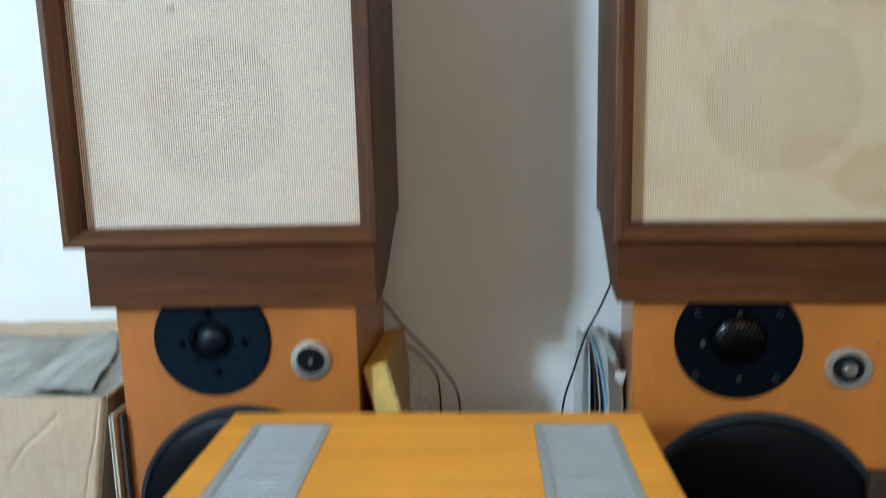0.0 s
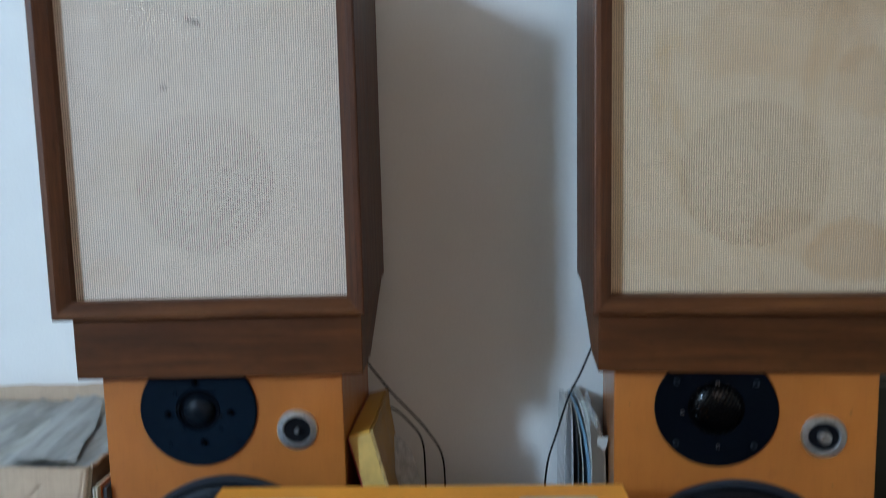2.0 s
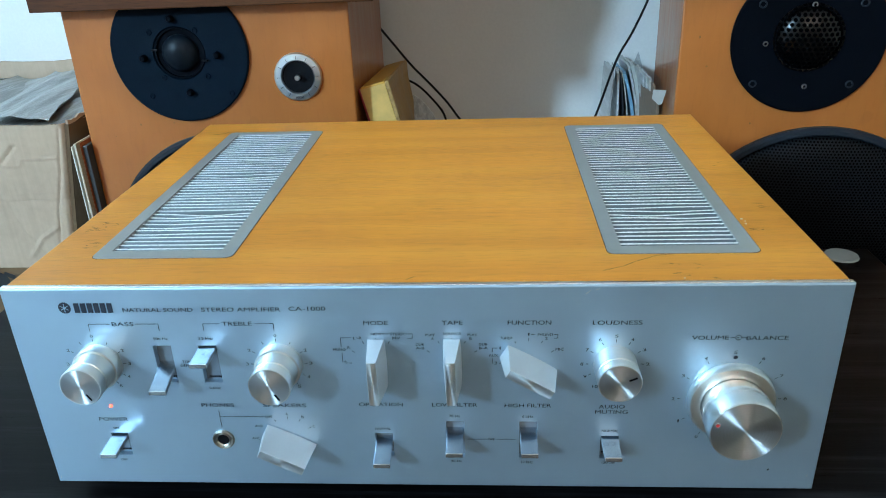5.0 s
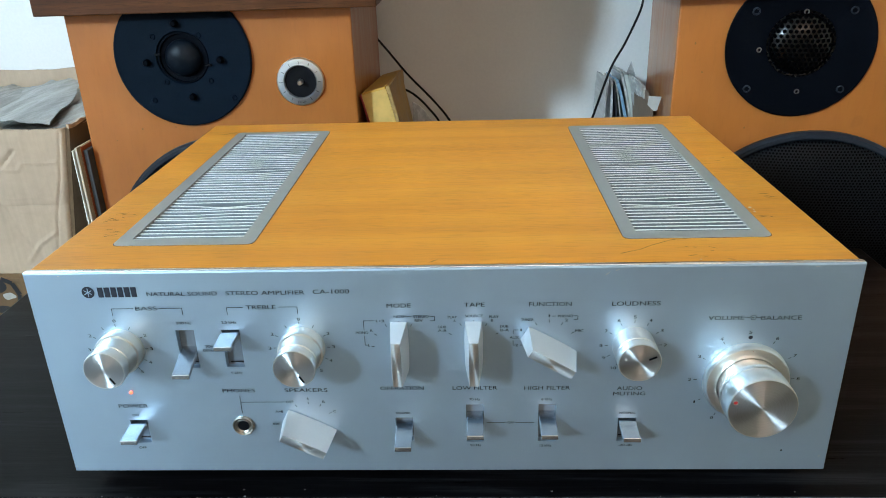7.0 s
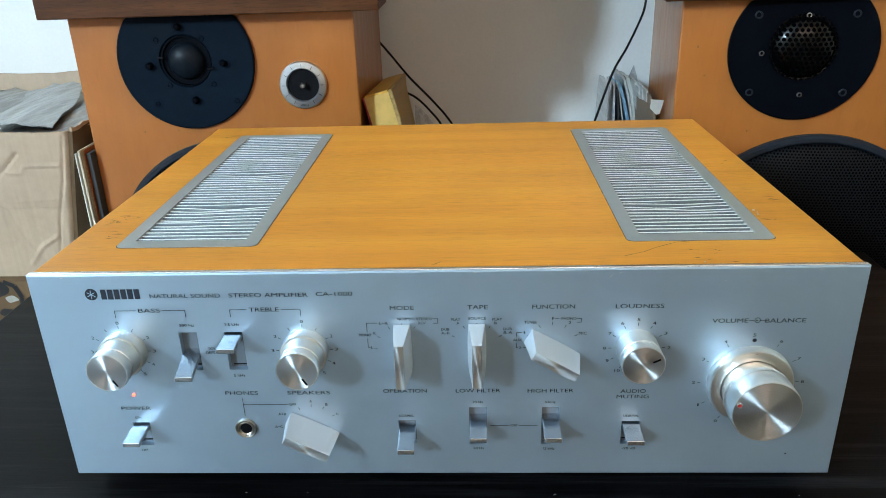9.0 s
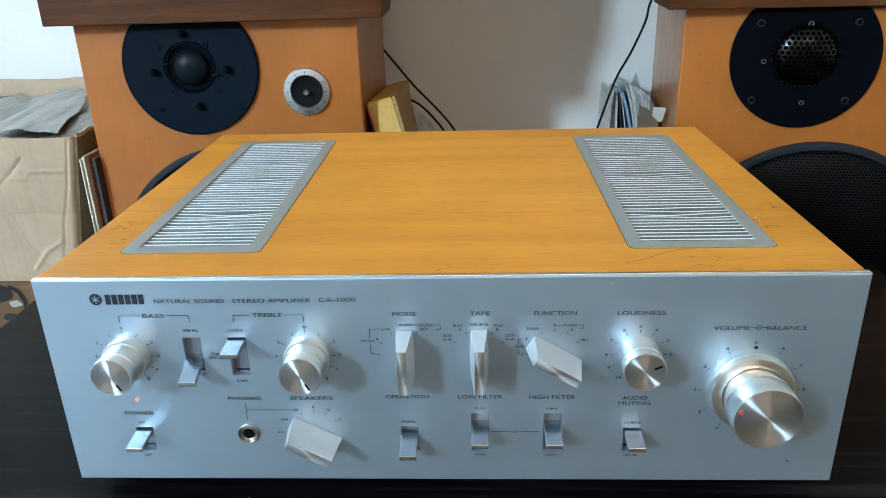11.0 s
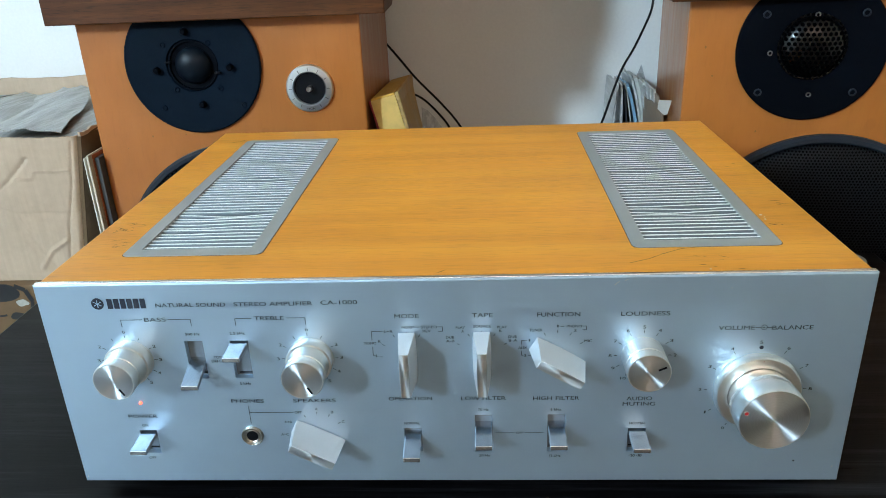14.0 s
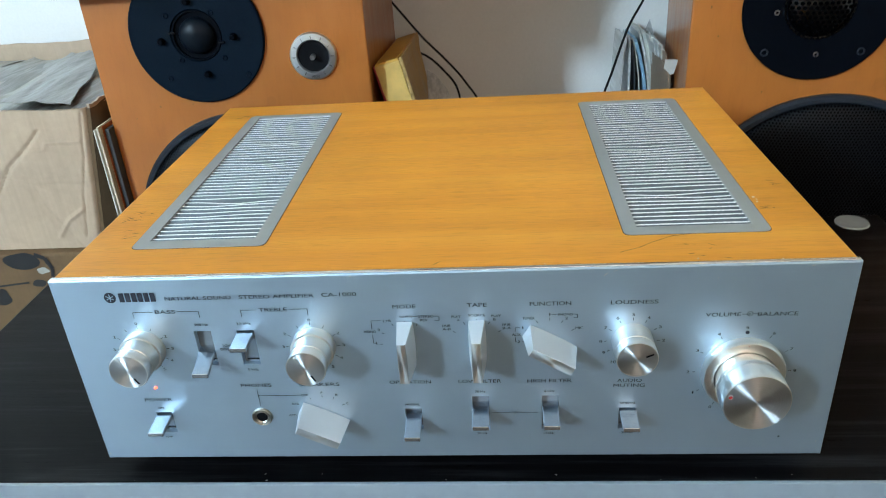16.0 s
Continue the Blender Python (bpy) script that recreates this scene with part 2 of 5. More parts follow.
AMP_WOOD = wood("amplifier_veneer", (0.70, 0.238, 0.025), (0.84, 0.315, 0.040), (0.92, 0.392, 0.062), 0.42, (1.1, 22, 22), 0.25, 0.08, 0.0, 0.75, 0.3, 0.27)
SPEAKER_WOOD = wood("loudspeaker_veneer", (0.36, 0.098, 0.0125), (0.41, 0.118, 0.0165), (0.455, 0.138, 0.0215), 0.42, (5, 5, 1.2), 0.1, 0.5, 0.12, 0.4)
WALNUT = wood("walnut", (0.036, 0.0090, 0.0022), (0.086, 0.0240, 0.0050), (0.162, 0.053, 0.0120), 0.5, (1.1, 24, 24), 0.7, 0.03, gloss=0.22)
WALNUT_UP = wood("walnut_upright", (0.038, 0.0098, 0.0036), (0.088, 0.025, 0.0078), (0.152, 0.050, 0.016), 0.5, (24, 24, 1.1), 0.7, 0.05, gloss=0.3)
PANEL = brushed("satin_aluminium", (0.455, 0.595, 0.72), 0.45, (3, 900, 900), 0.02, 0.90, 0.02)
EDGE_ALU = brushed("bright_aluminium", (0.86, 0.87, 0.88), 0.25, (3, 300, 300), 0.04)
KNOB = Mat("turned_aluminium", 0.28, 1.0, (0.85, 0.84, 0.81)).mat
KNOB_FACE = spun("spun_aluminium", (0.66, 0.67, 0.69), 0.40)
SELECT_FACE = spun("selector_face_aluminium", (0.70, 0.71, 0.72), 0.42, 0.85)
LEVER = Mat("lever_aluminium", 0.27, 1.0, (0.54, 0.575, 0.61)).mat
SELECT = plain("satin_selector_aluminium", (0.755, 0.775, 0.79), 0.36, 0.62, 0.02, 60.0, 0.02, 900.0)
SATIN = Mat("satin_ring", 0.34, 1.0, (0.70, 0.73, 0.76)).mat
SLOT = plain("slot_grey", (0.16, 0.19, 0.22), 0.4, 0.2, 0.06)
VENT_FRAME = plain("vent_grey_paint", (0.385, 0.395, 0.39), 0.42, 0.3, 0.06, bump=0.15)
# louvre bodies darkened and lips whitened: shade and glint set by colour
VENT_SLAT = plain("vent_slat_shade", (0.115, 0.135, 0.152), 0.4, 0.3, 0.08)
VENT_GLINT = brushed("vent_lip_glint", (0.93, 0.93, 0.93), 0.45, (4, 200, 200), 0.03, 0.15)
DARK_METAL = plain("dark_metal", (0.03, 0.03, 0.032), 0.6, 0.3)
INK = plain("printed_ink", (0.012, 0.018, 0.032), 0.7, vary=0.1)
BLACK = plain("black_plastic", (0.005, 0.0055, 0.007), 0.45, vary=0.2, gloss=0.12)
PLATE = plain("black_plate", (0.002, 0.0072, 0.0145), 0.6, 0.0, 0.2, bump=0.25, fine=400, gloss=0.06)
PLATE_DARK = plain("black_plate_dark", (0.001, 0.002, 0.004), 0.6, 0.0, 0.2, bump=0.2, fine=400, gloss=0.04)
DOME = plain("black_dome", (0.003, 0.006, 0.010), 0.34, vary=0.15, gloss=0.12)
RING = plain("rubber_ring", (0.012, 0.017, 0.024), 0.5, vary=0.15, gloss=0.25)
MESH = perforated("perforated_black_metal", (0.004, 0.0055, 0.008), 0.0036, 0.0011, 0.40)
MESH_FINE = perforated("perforated_tweeter_metal", (0.0006, 0.0008, 0.001), 0.0056, 0.0019, 0.2, 0.0, 0.26)
SCREW = brushed("screw_steel", (0.6, 0.6, 0.6), 0.3, (50, 50, 50))
CLOTH_A = cloth("grille_cloth_light", (0.95, 0.765, 0.63), (0.12, 0.082, 0.07), (0.92, 0.86, 0.77), (0.0029, 0.0035), 0.4, 0.42, blots=((-0.095, 0.27, 0.06, 0.12), (-0.13, 0.14, 0.03, 0.2)))
CLOTH_B = cloth("grille_cloth_stained", (0.86, 0.635, 0.43), (0.115, 0.075, 0.048), (0.84, 0.70, 0.50), (0.0029, 0.0035), 0.8, 0.42, 0.4, ((0.115, 0.150, 0.060, 0.5), (0.04, 0.175, 0.05, 0.25), (-0.10, 0.150, 0.05, 0.2), (0.02, 0.42, 0.11, 0.28), (0.15, 0.35, 0.07, 0.3)))
BAFFLE = plain("baffle_board", (0.5, 0.44, 0.36), 0.8)
CONE = plain("paper_cone", (0.02, 0.02, 0.022), 0.8)
RACK_TOP = wood("black_ash", (0.0012, 0.0012, 0.0014), (0.003, 0.003, 0.0035), (0.022, 0.023, 0.026), 0.32, (1.2, 34, 34), 0.6, 0.0, gloss=0.08)
RACK_EDGE = plain("rack_edge_grey", (0.25, 0.295, 0.335), 0.5, 0.0, 0.08)
CAP = plain("cap_grey", (0.36, 0.38, 0.37), 0.5, 0.2, 0.08)
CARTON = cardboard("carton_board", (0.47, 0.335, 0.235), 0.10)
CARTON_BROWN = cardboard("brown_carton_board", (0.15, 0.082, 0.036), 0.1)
# the box's side wall: the shade on it is put into the board colour
CARTON_SHADE = cardboard("shaded_carton_board", (0.12, 0.066, 0.030), 0.1)
WALL_SLEEVE = film_sleeve("wall_record_sleeve", (0.46, 0.445, 0.42))
COVER_FILM = film_sleeve("cover_film", (0.175, 0.168, 0.150))
PALE_FILM = film_sleeve("pale_film", (0.42, 0.405, 0.395))
SLEEVE = film_sleeve("record_sleeve", (0.20, 0.190, 0.165))
YELLOW = plain("yellow_board", (0.60, 0.31, 0.035), 0.5, vary=0.12)
YELLOW_LIGHT = plain("pale_yellow_board", (0.64, 0.395, 0.115), 0.5, vary=0.16, scale=25.0)
# gold board darkened to brown for the shaded side of the box
YELLOW_SHADE = plain("shaded_gold_board", (0.40, 0.20, 0.030), 0.42, vary=0.2, scale=20.0)
YELLOW_EDGE = plain("worn_gold_edge", (0.46, 0.29, 0.11), 0.3, vary=0.5, scale=90.0, bump=0.4)
RED = plain("red_board", (0.30, 0.02, 0.03), 0.4)
WHITE_CARD = plain("white_card", (0.75, 0.72, 0.66), 0.6, vary=0.08)
CREAM_CARD = plain("cream_card", (0.58, 0.48, 0.36), 0.6, vary=0.1)
ORANGE_CARD = plain("orange_card", (0.40, 0.095, 0.025), 0.5, vary=0.1)
GREY_CARD = plain("dark_grey_card", (0.05, 0.055, 0.06), 0.5, vary=0.15)
BLUE_CARD = plain("blue_card", (0.19, 0.33, 0.43), 0.5, vary=0.12)
PALE_CARD = plain("pale_grey_card", (0.47, 0.46, 0.42), 0.6, vary=0.1)
SHADED_CARD = plain("shaded_card", (0.22, 0.15, 0.105), 0.6, vary=0.15)
WIRE = plain("black_cable", (0.012, 0.011, 0.011), 0.45, gloss=0.12)
LED = glow("red_led", (1.0, 0.10, 0.05), 3.5)
RED_DOT = plain("red_dot", (0.5, 0.03, 0.03), 0.35)
BRASS = brushed("jack_metal", (0.32, 0.30, 0.27), 0.3, (80, 80, 80))


# ---- mesh helpers ----
def box(bm, x0, x1, y0, y1, z0, z1, bevel=0.0, seg=2):
    vs = [bm.verts.new(p) for p in ((x0, y0, z0), (x1, y0, z0), (x1, y1, z0), (x0, y1, z0), (x0, y0, z1), (x1, y0, z1), (x1, y1, z1), (x0, y1, z1))]
    fs = [bm.faces.new([vs[i] for i in q]) for q in ((3, 2, 1, 0), (4, 5, 6, 7), (0, 1, 5, 4), (1, 2, 6, 5), (2, 3, 7, 6), (3, 0, 4, 7))]
    if bevel:
        es = list({e for f in fs for e in f.edges})
        bmesh.ops.bevel(bm, geom=es, offset=bevel, segments=seg, affect="EDGES", profile=0.5)
    return vs


def prism(bm, outline, a, b, axis="x", bevel=0.0):
    """An outline of 2D points pushed from a to b along an axis (the other two axes in order)."""
    def put(p, w):
        return {"x": (w, p[0], p[1]), "y": (p[0], w, p[1]), "z": (p[0], p[1], w)}[axis]
    lo, hi = [bm.verts.new(put(p, a)) for p in outline], [bm.verts.new(put(p, b)) for p in outline]
    fs = [bm.faces.new(lo), bm.faces.new(hi[::-1])]
    for i in range(len(outline)):
        j = (i + 1) % len(outline)
        fs.append(bm.faces.new((lo[j], lo[i], hi[i], hi[j])))
    bmesh.ops.recalc_face_normals(bm, faces=fs)
    if bevel:
        bmesh.ops.bevel(bm, geom=list({e for f in fs for e in f.edges}), offset=bevel, segments=2, affect="EDGES", profile=0.5)


def lathe(bm, x, z, profile, seg=48, top=None):
    """Turns (radius, y) points about the y axis through (x, z). top: a height above which the form is cut off flat."""
    rings = []
    for r, y in profile:
        if r < 1e-6:
            rings.append([bm.verts.new((x, y, z))])
        else:
            ring = []
            for i in range(seg):
                a = 2 * math.pi * i / seg
                vz = z + r * math.sin(a)
                ring.append(bm.verts.new((x + r * math.cos(a), y, vz if top is None else min(vz, top))))
            rings.append(ring)
    for a, b in zip(rings, rings[1:]):
        for i in range(seg):
            j = (i + 1) % seg
            q = [a[i % len(a)], a[j % len(a)], b[j % len(b)], b[i % len(b)]]
            q = list(dict.fromkeys(q))
            if len(q) > 2:
                bm.faces.new(q)
    bmesh.ops.recalc_face_normals(bm, faces=bm.faces[:])


def part(name, bm, material, parent, label="", smooth=False):
    me = bpy.data.meshes.new(name)
    bm.to_mesh(me)
    bm.free()
    me.materials.append(material)
    if smooth:
        for p in me.polygons:
            p.use_smooth = True
        me.set_sharp_from_angle(angle=radians(38))
    ob = new(name, me)
    ob.parent = parent
    return tagged(ob, label) if label else ob


def made(fn, *args, **kw):
    bm = bmesh.new()
    fn(bm, *args, **kw)
    return bm


def thing(name, m, label, category, group=""):
    ob = new(name)
    ob.matrix_basis = m
    ob.empty_display_size = 0.05
    return tagged(ob, label, category, group)


def solid(name, bm, material, label, category, group="", m=None, smooth=False, kind=""):
    ob = part(name, bm, material, None, "", smooth)
    if m is not None:
        ob.matrix_basis = m
    return tagged(ob, label, category, group, kind)


def tube_mesh(bm, points, r, seg=8, step=6):
    """A round cable through the points, smoothed between them."""
    pts = [Vector(p) for p in points]
    pts = [2 * pts[0] - pts[1]] + pts + [2 * pts[-1] - pts[-2]]
    line = []
    for a, b, c, d in zip(pts, pts[1:], pts[2:], pts[3:]):
        for k in range(step):
            t = k / step
            line.append(0.5 * (2 * b + (c - a) * t + (2 * a - 5 * b + 4 * c - d) * t * t + (3 * b - 3 * c + d - a) * t ** 3))
    line.append(pts[-2])
    rings = []
    for i, p in enumerate(line):
        way = (line[min(i + 1, len(line) - 1)] - line[max(i - 1, 0)]).normalized()
        u = way.cross(Vector((0.3, 0.9, 0.2))).normalized()
        w = way.cross(u)
        rings.append([bm.verts.new(p + r * (math.cos(2 * math.pi * k / seg) * u + math.sin(2 * math.pi * k / seg) * w)) for k in range(seg)])
    for a, b in zip(rings, rings[1:]):
        for k in range(seg):
            bm.faces.new((a[k], a[(k + 1) % seg], b[(k + 1) % seg], b[k]))
    bm.faces.new(rings[0][::-1]), bm.faces.new(rings[-1])


# ---- room ----
def wall(name, bm, label, material=PLASTER):
    return solid(name, bm, material, label, "wall", kind="structure")


T = 0.12
wall("wall_north", made(box, WEST - T, EAST + T, BACK, BACK + T, FLOOR - 0.1, CEIL), "plain off-white plaster wall behind the loudspeakers")
wall("wall_west", made(box, WEST - T, WEST, SOUTH, BACK, FLOOR - 0.1, CEIL), "plain off-white plaster side wall")
wall("wall_east", made(box, EAST, EAST + T, SOUTH, BACK, FLOOR - 0.1, CEIL), "plain unseen side wall, tinted cream to warm the bounced light", BOUNCE_WALL)
bm = bmesh.new()
for a, b, holes in ((WEST - T, WIN_X[0], ()), (WIN_X[0], WIN_X[1], WIN_Z), (WIN_X[1], FILL_X[0], ()), (FILL_X[0], FILL_X[1], FILL_Z), (FILL_X[1], EAST + T, ())):
    if holes:
        box(bm, a, b, SOUTH - T, SOUTH, FLOOR - 0.1, holes[0])
        box(bm, a, b, SOUTH - T, SOUTH, holes[1], CEIL)
    else:
        box(bm, a, b, SOUTH - T, SOUTH, FLOOR - 0.1, CEIL)
wall("wall_south", bm, "unseen wall tinted cream to warm the bounced light, with two openings", BOUNCE_WALL)
solid("floor", made(box, WEST - T, EAST + T, SOUTH - T, BACK + T, FLOOR - 0.06, FLOOR), FLOORING, "brown wooden floor of the room", "floor", kind="structure")
solid("ceiling", made(box, WEST - T, EAST + T, SOUTH - T, BACK + T, CEIL, CEIL + 0.06), CEILING, "plain white ceiling", "ceiling", kind="structure")
# the second opening is added only to hold the fill lamp
for name, wx, wz, label in (("window_1", WIN_X, WIN_Z, "high white framed window letting in daylight"), ("window_2", FILL_X, FILL_Z, "unseen framed opening added to hold a warm fill lamp")):
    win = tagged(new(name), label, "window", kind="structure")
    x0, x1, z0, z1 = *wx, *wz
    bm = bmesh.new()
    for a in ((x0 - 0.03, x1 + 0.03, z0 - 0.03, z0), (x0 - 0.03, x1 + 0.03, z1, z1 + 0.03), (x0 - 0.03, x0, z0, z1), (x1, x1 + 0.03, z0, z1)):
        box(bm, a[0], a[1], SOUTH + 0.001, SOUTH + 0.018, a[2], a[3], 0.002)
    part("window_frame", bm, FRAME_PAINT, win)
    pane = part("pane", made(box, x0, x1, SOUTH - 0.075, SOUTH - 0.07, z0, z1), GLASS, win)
    pane.visible_shadow = False


# ---- rack under the amplifier ----
RX0, RX1, RY0, RY1 = -0.424, 0.428, -0.0115, 0.367
rack = thing("low_rack", pose(0, 0, 0), "low black ash rack with a pale grey front edge", "rack")
part("top", made(box, RX0, RX1, RY0 + 0.003, RY1, TABLE - 0.022, TABLE, 0.0012), RACK_TOP, rack, "black wood-grain top with light scratches")
part("front_edge", made(box, RX0, RX1, RY0, RY0 + 0.0028, TABLE - 0.026, TABLE + 0.0006, 0.0006), RACK_EDGE, rack, "pale grey edge strip with small chips")
for sx in (RX0 + 0.012, RX1 - 0.03):
    part("side_panel", made(box, sx, sx + 0.018, RY0 + 0.012, RY1 - 0.01, FLOOR, TABLE - 0.022, 0.001), RACK_TOP, rack)
part("shelf", made(box, RX0 + 0.03, RX1 - 0.03, RY0 + 0.02, RY1 - 0.012, FLOOR + 0.04, FLOOR + 0.058, 0.001), RACK_TOP, rack)
for cx in (-0.395, 0.395):
    bm = bmesh.new()
    bmesh.ops.create_cone(bm, cap_ends=True, segments=40, radius1=0.0165, radius2=0.0155, depth=0.0016, matrix=Matrix.Translation((cx, 0.349, TABLE + 0.0008)))
    part("cap", bm, CAP, rack, "round grey metal cap")
bm = bmesh.new()
rnd = random.Random(5)
for k in range(12):
    cx, cy = rnd.uniform(-0.22, 0.24), rnd.uniform(-0.009, -0.001)
    s = rnd.uniform(0.0001, 0.0004)
    box(bm, cx, cx + s * rnd.uniform(1, 4), cy, cy + s, TABLE + 0.0001, TABLE + 0.0004)
tagged(part("dust_specks", bm, CAP, rack, "pale dust specks"), kind="stuff")


# ---- amplifier ----
AZ = TABLE + 0.014            # underside of the front panel
AW, AH, AD = 0.2306, 0.1368, 0.346
amp = thing("stereo_amplifier", pose(0, 0, AZ), "vintage silver-faced stereo amplifier in a honey-coloured wooden case, powered on", "amplifier")
LETTER_Y = -0.00025

# wooden case: top board with two vent openings, sides, back
VENTS = ((-0.1972, -0.1116), (0.1104, 0.1955))
VY0, VY1 = 0.0405, 0.3125
CT = AH - 0.0006
bm = bmesh.new()
xs = [-AW + 0.0001, VENTS[0][0], VENTS[0][1], VENTS[1][0], VENTS[1][1], AW - 0.0001]
ys = [0.0042, VY0, VY1, AD]
for i in range(5):
    for j in range(3):
        if j == 1 and i in (1, 3):
            continue
        box(bm, xs[i], xs[i + 1], ys[j], ys[j + 1], CT - 0.012, CT)
bmesh.ops.remove_doubles(bm, verts=bm.verts[:], dist=1e-5)
bm.verts.index_update()
seen_faces = {}
for f in bm.faces:
    seen_faces.setdefault(tuple(sorted(v.index for v in f.verts)), []).append(f)
bmesh.ops.delete(bm, geom=[f for fs in seen_faces.values() if len(fs) > 1 for f in fs], context="FACES_ONLY")
rim = [e for e in bm.edges if all(abs(v.co.z - CT) < 1e-6 for v in e.verts) and
       (all(abs(abs(v.co.x) - xs[-1]) < 1e-6 for v in e.verts) or all(abs(v.co.y - AD) < 1e-6 for v in e.verts))]
bmesh.ops.bevel(bm, geom=rim, offset=0.0014, segments=2, affect="EDGES", profile=0.5)
part("case_top", bm, AMP_WOOD, amp, "honey-coloured wood top with dark scuffs")
for s in (-1, 1):
    part("case_side", made(box, min(s * xs[-1], s * (xs[-1] - 0.012)), max(s * xs[-1], s * (xs[-1] - 0.012)), 0.0042, AD, 0.0, CT - 0.0121, 0.0008), AMP_WOOD, amp)
part("case_back", made(box, -xs[-1] + 0.013, xs[-1] - 0.013, AD - 0.016, AD - 0.012, 0.004, CT - 0.013), DARK_METAL, amp)
part("bottom_plate", made(box, -xs[-1] + 0.0125, xs[-1] - 0.0125, 0.0045, AD - 0.004, 0.002, 0.0035), DARK_METAL, amp)
for fx in (-0.19, 0.19):
    for fy in (0.04, 0.30):
        bm = bmesh.new()
        bmesh.ops.create_cone(bm, cap_ends=True, segments=24, radius1=0.012, radius2=0.014, depth=0.016, matrix=Matrix.Translation((fx, fy, -0.006)))
        part("foot", bm, BLACK, amp, "black rubber foot")

# scuffs and chips on the top board
bm = bmesh.new()
rnd = random.Random(11)
for cx, cy, n, sp in ((-0.205, 0.062, 7, 0.006), (-0.2125, 0.090, 12, 0.007), (0.204, 0.075, 4, 0.004), (0.15, 0.019, 6, 0.008), (-0.205, 0.31, 6, 0.006), (0.216, 0.11, 4, 0.006), (0.0, 0.006, 7, 0.2), (0.22, 0.2, 3, 0.02)):
    for k in range(n):
        px, py = cx + rnd.uniform(-sp, sp), max(0.005, cy + rnd.uniform(-1, 1) * min(sp, 0.008))
        if abs(px) > 0.225:
            continue
        l, w, a = rnd.uniform(0.0008, 0.005), rnd.uniform(0.00015, 0.0005), rnd.uniform(-0.8, 0.8)
        q = [(px - l * math.cos(a), py - l * math.sin(a)), (px + w * math.sin(a), py - w * math.cos(a)), (px + l * math.cos(a), py + l * math.sin(a)), (px - w * math.sin(a), py + w * math.cos(a))]
        bm.faces.new([bm.verts.new((x, y, CT + 0.00015)) for x, y in q])
scuff = plain("scuff", (0.24, 0.095, 0.022), 0.7)
for line, w in ((((0.104, 0.0185), (0.116, 0.024), (0.124, 0.0300), (0.137, 0.0375), (0.148, 0.0392)), 0.0006), (((-0.2215, 0.081), (-0.2190, 0.0835), (-0.2170, 0.0845)), 0.0009), (((-0.2302, 0.300), (-0.2292, 0.318), (-0.2299, 0.336)), 0.0009)):
    for (xa, ya), (xb, yb) in zip(line, line[1:]):
        n = Vector((yb - ya, xa - xb)).normalized() * w / 2
        bm.faces.new([bm.verts.new((x, y, CT + 0.00015)) for x, y in ((xa - n.x, ya - n.y), (xb - n.x * 0.5, yb - n.y * 0.5), (xb + n.x * 0.5, yb + n.y * 0.5), (xa + n.x, ya + n.y))])
tagged(part("scuffs", bm, scuff, amp, "dark scuffs and scratches"), kind="stuff")
bm = bmesh.new()
for cx, cy, w in ((0.1985, 0.0885, 0.0016), (0.1990, 0.0810, 0.0012), (0.2000, 0.0850, 0.0008), (0.06, 0.0065, 0.0007), (0.145, 0.008, 0.0009), (-0.08, 0.006, 0.0006), (0.19, 0.0055, 0.0008)):
    box(bm, cx, cx + w, cy, cy + w * 0.7, CT + 0.0001, CT + 0.0006, 0.0001, 1)
tagged(part("splinters", bm, plain("bare_wood", (0.72, 0.55, 0.42), 0.8), amp, "pale splintered chips"), kind="stuff")


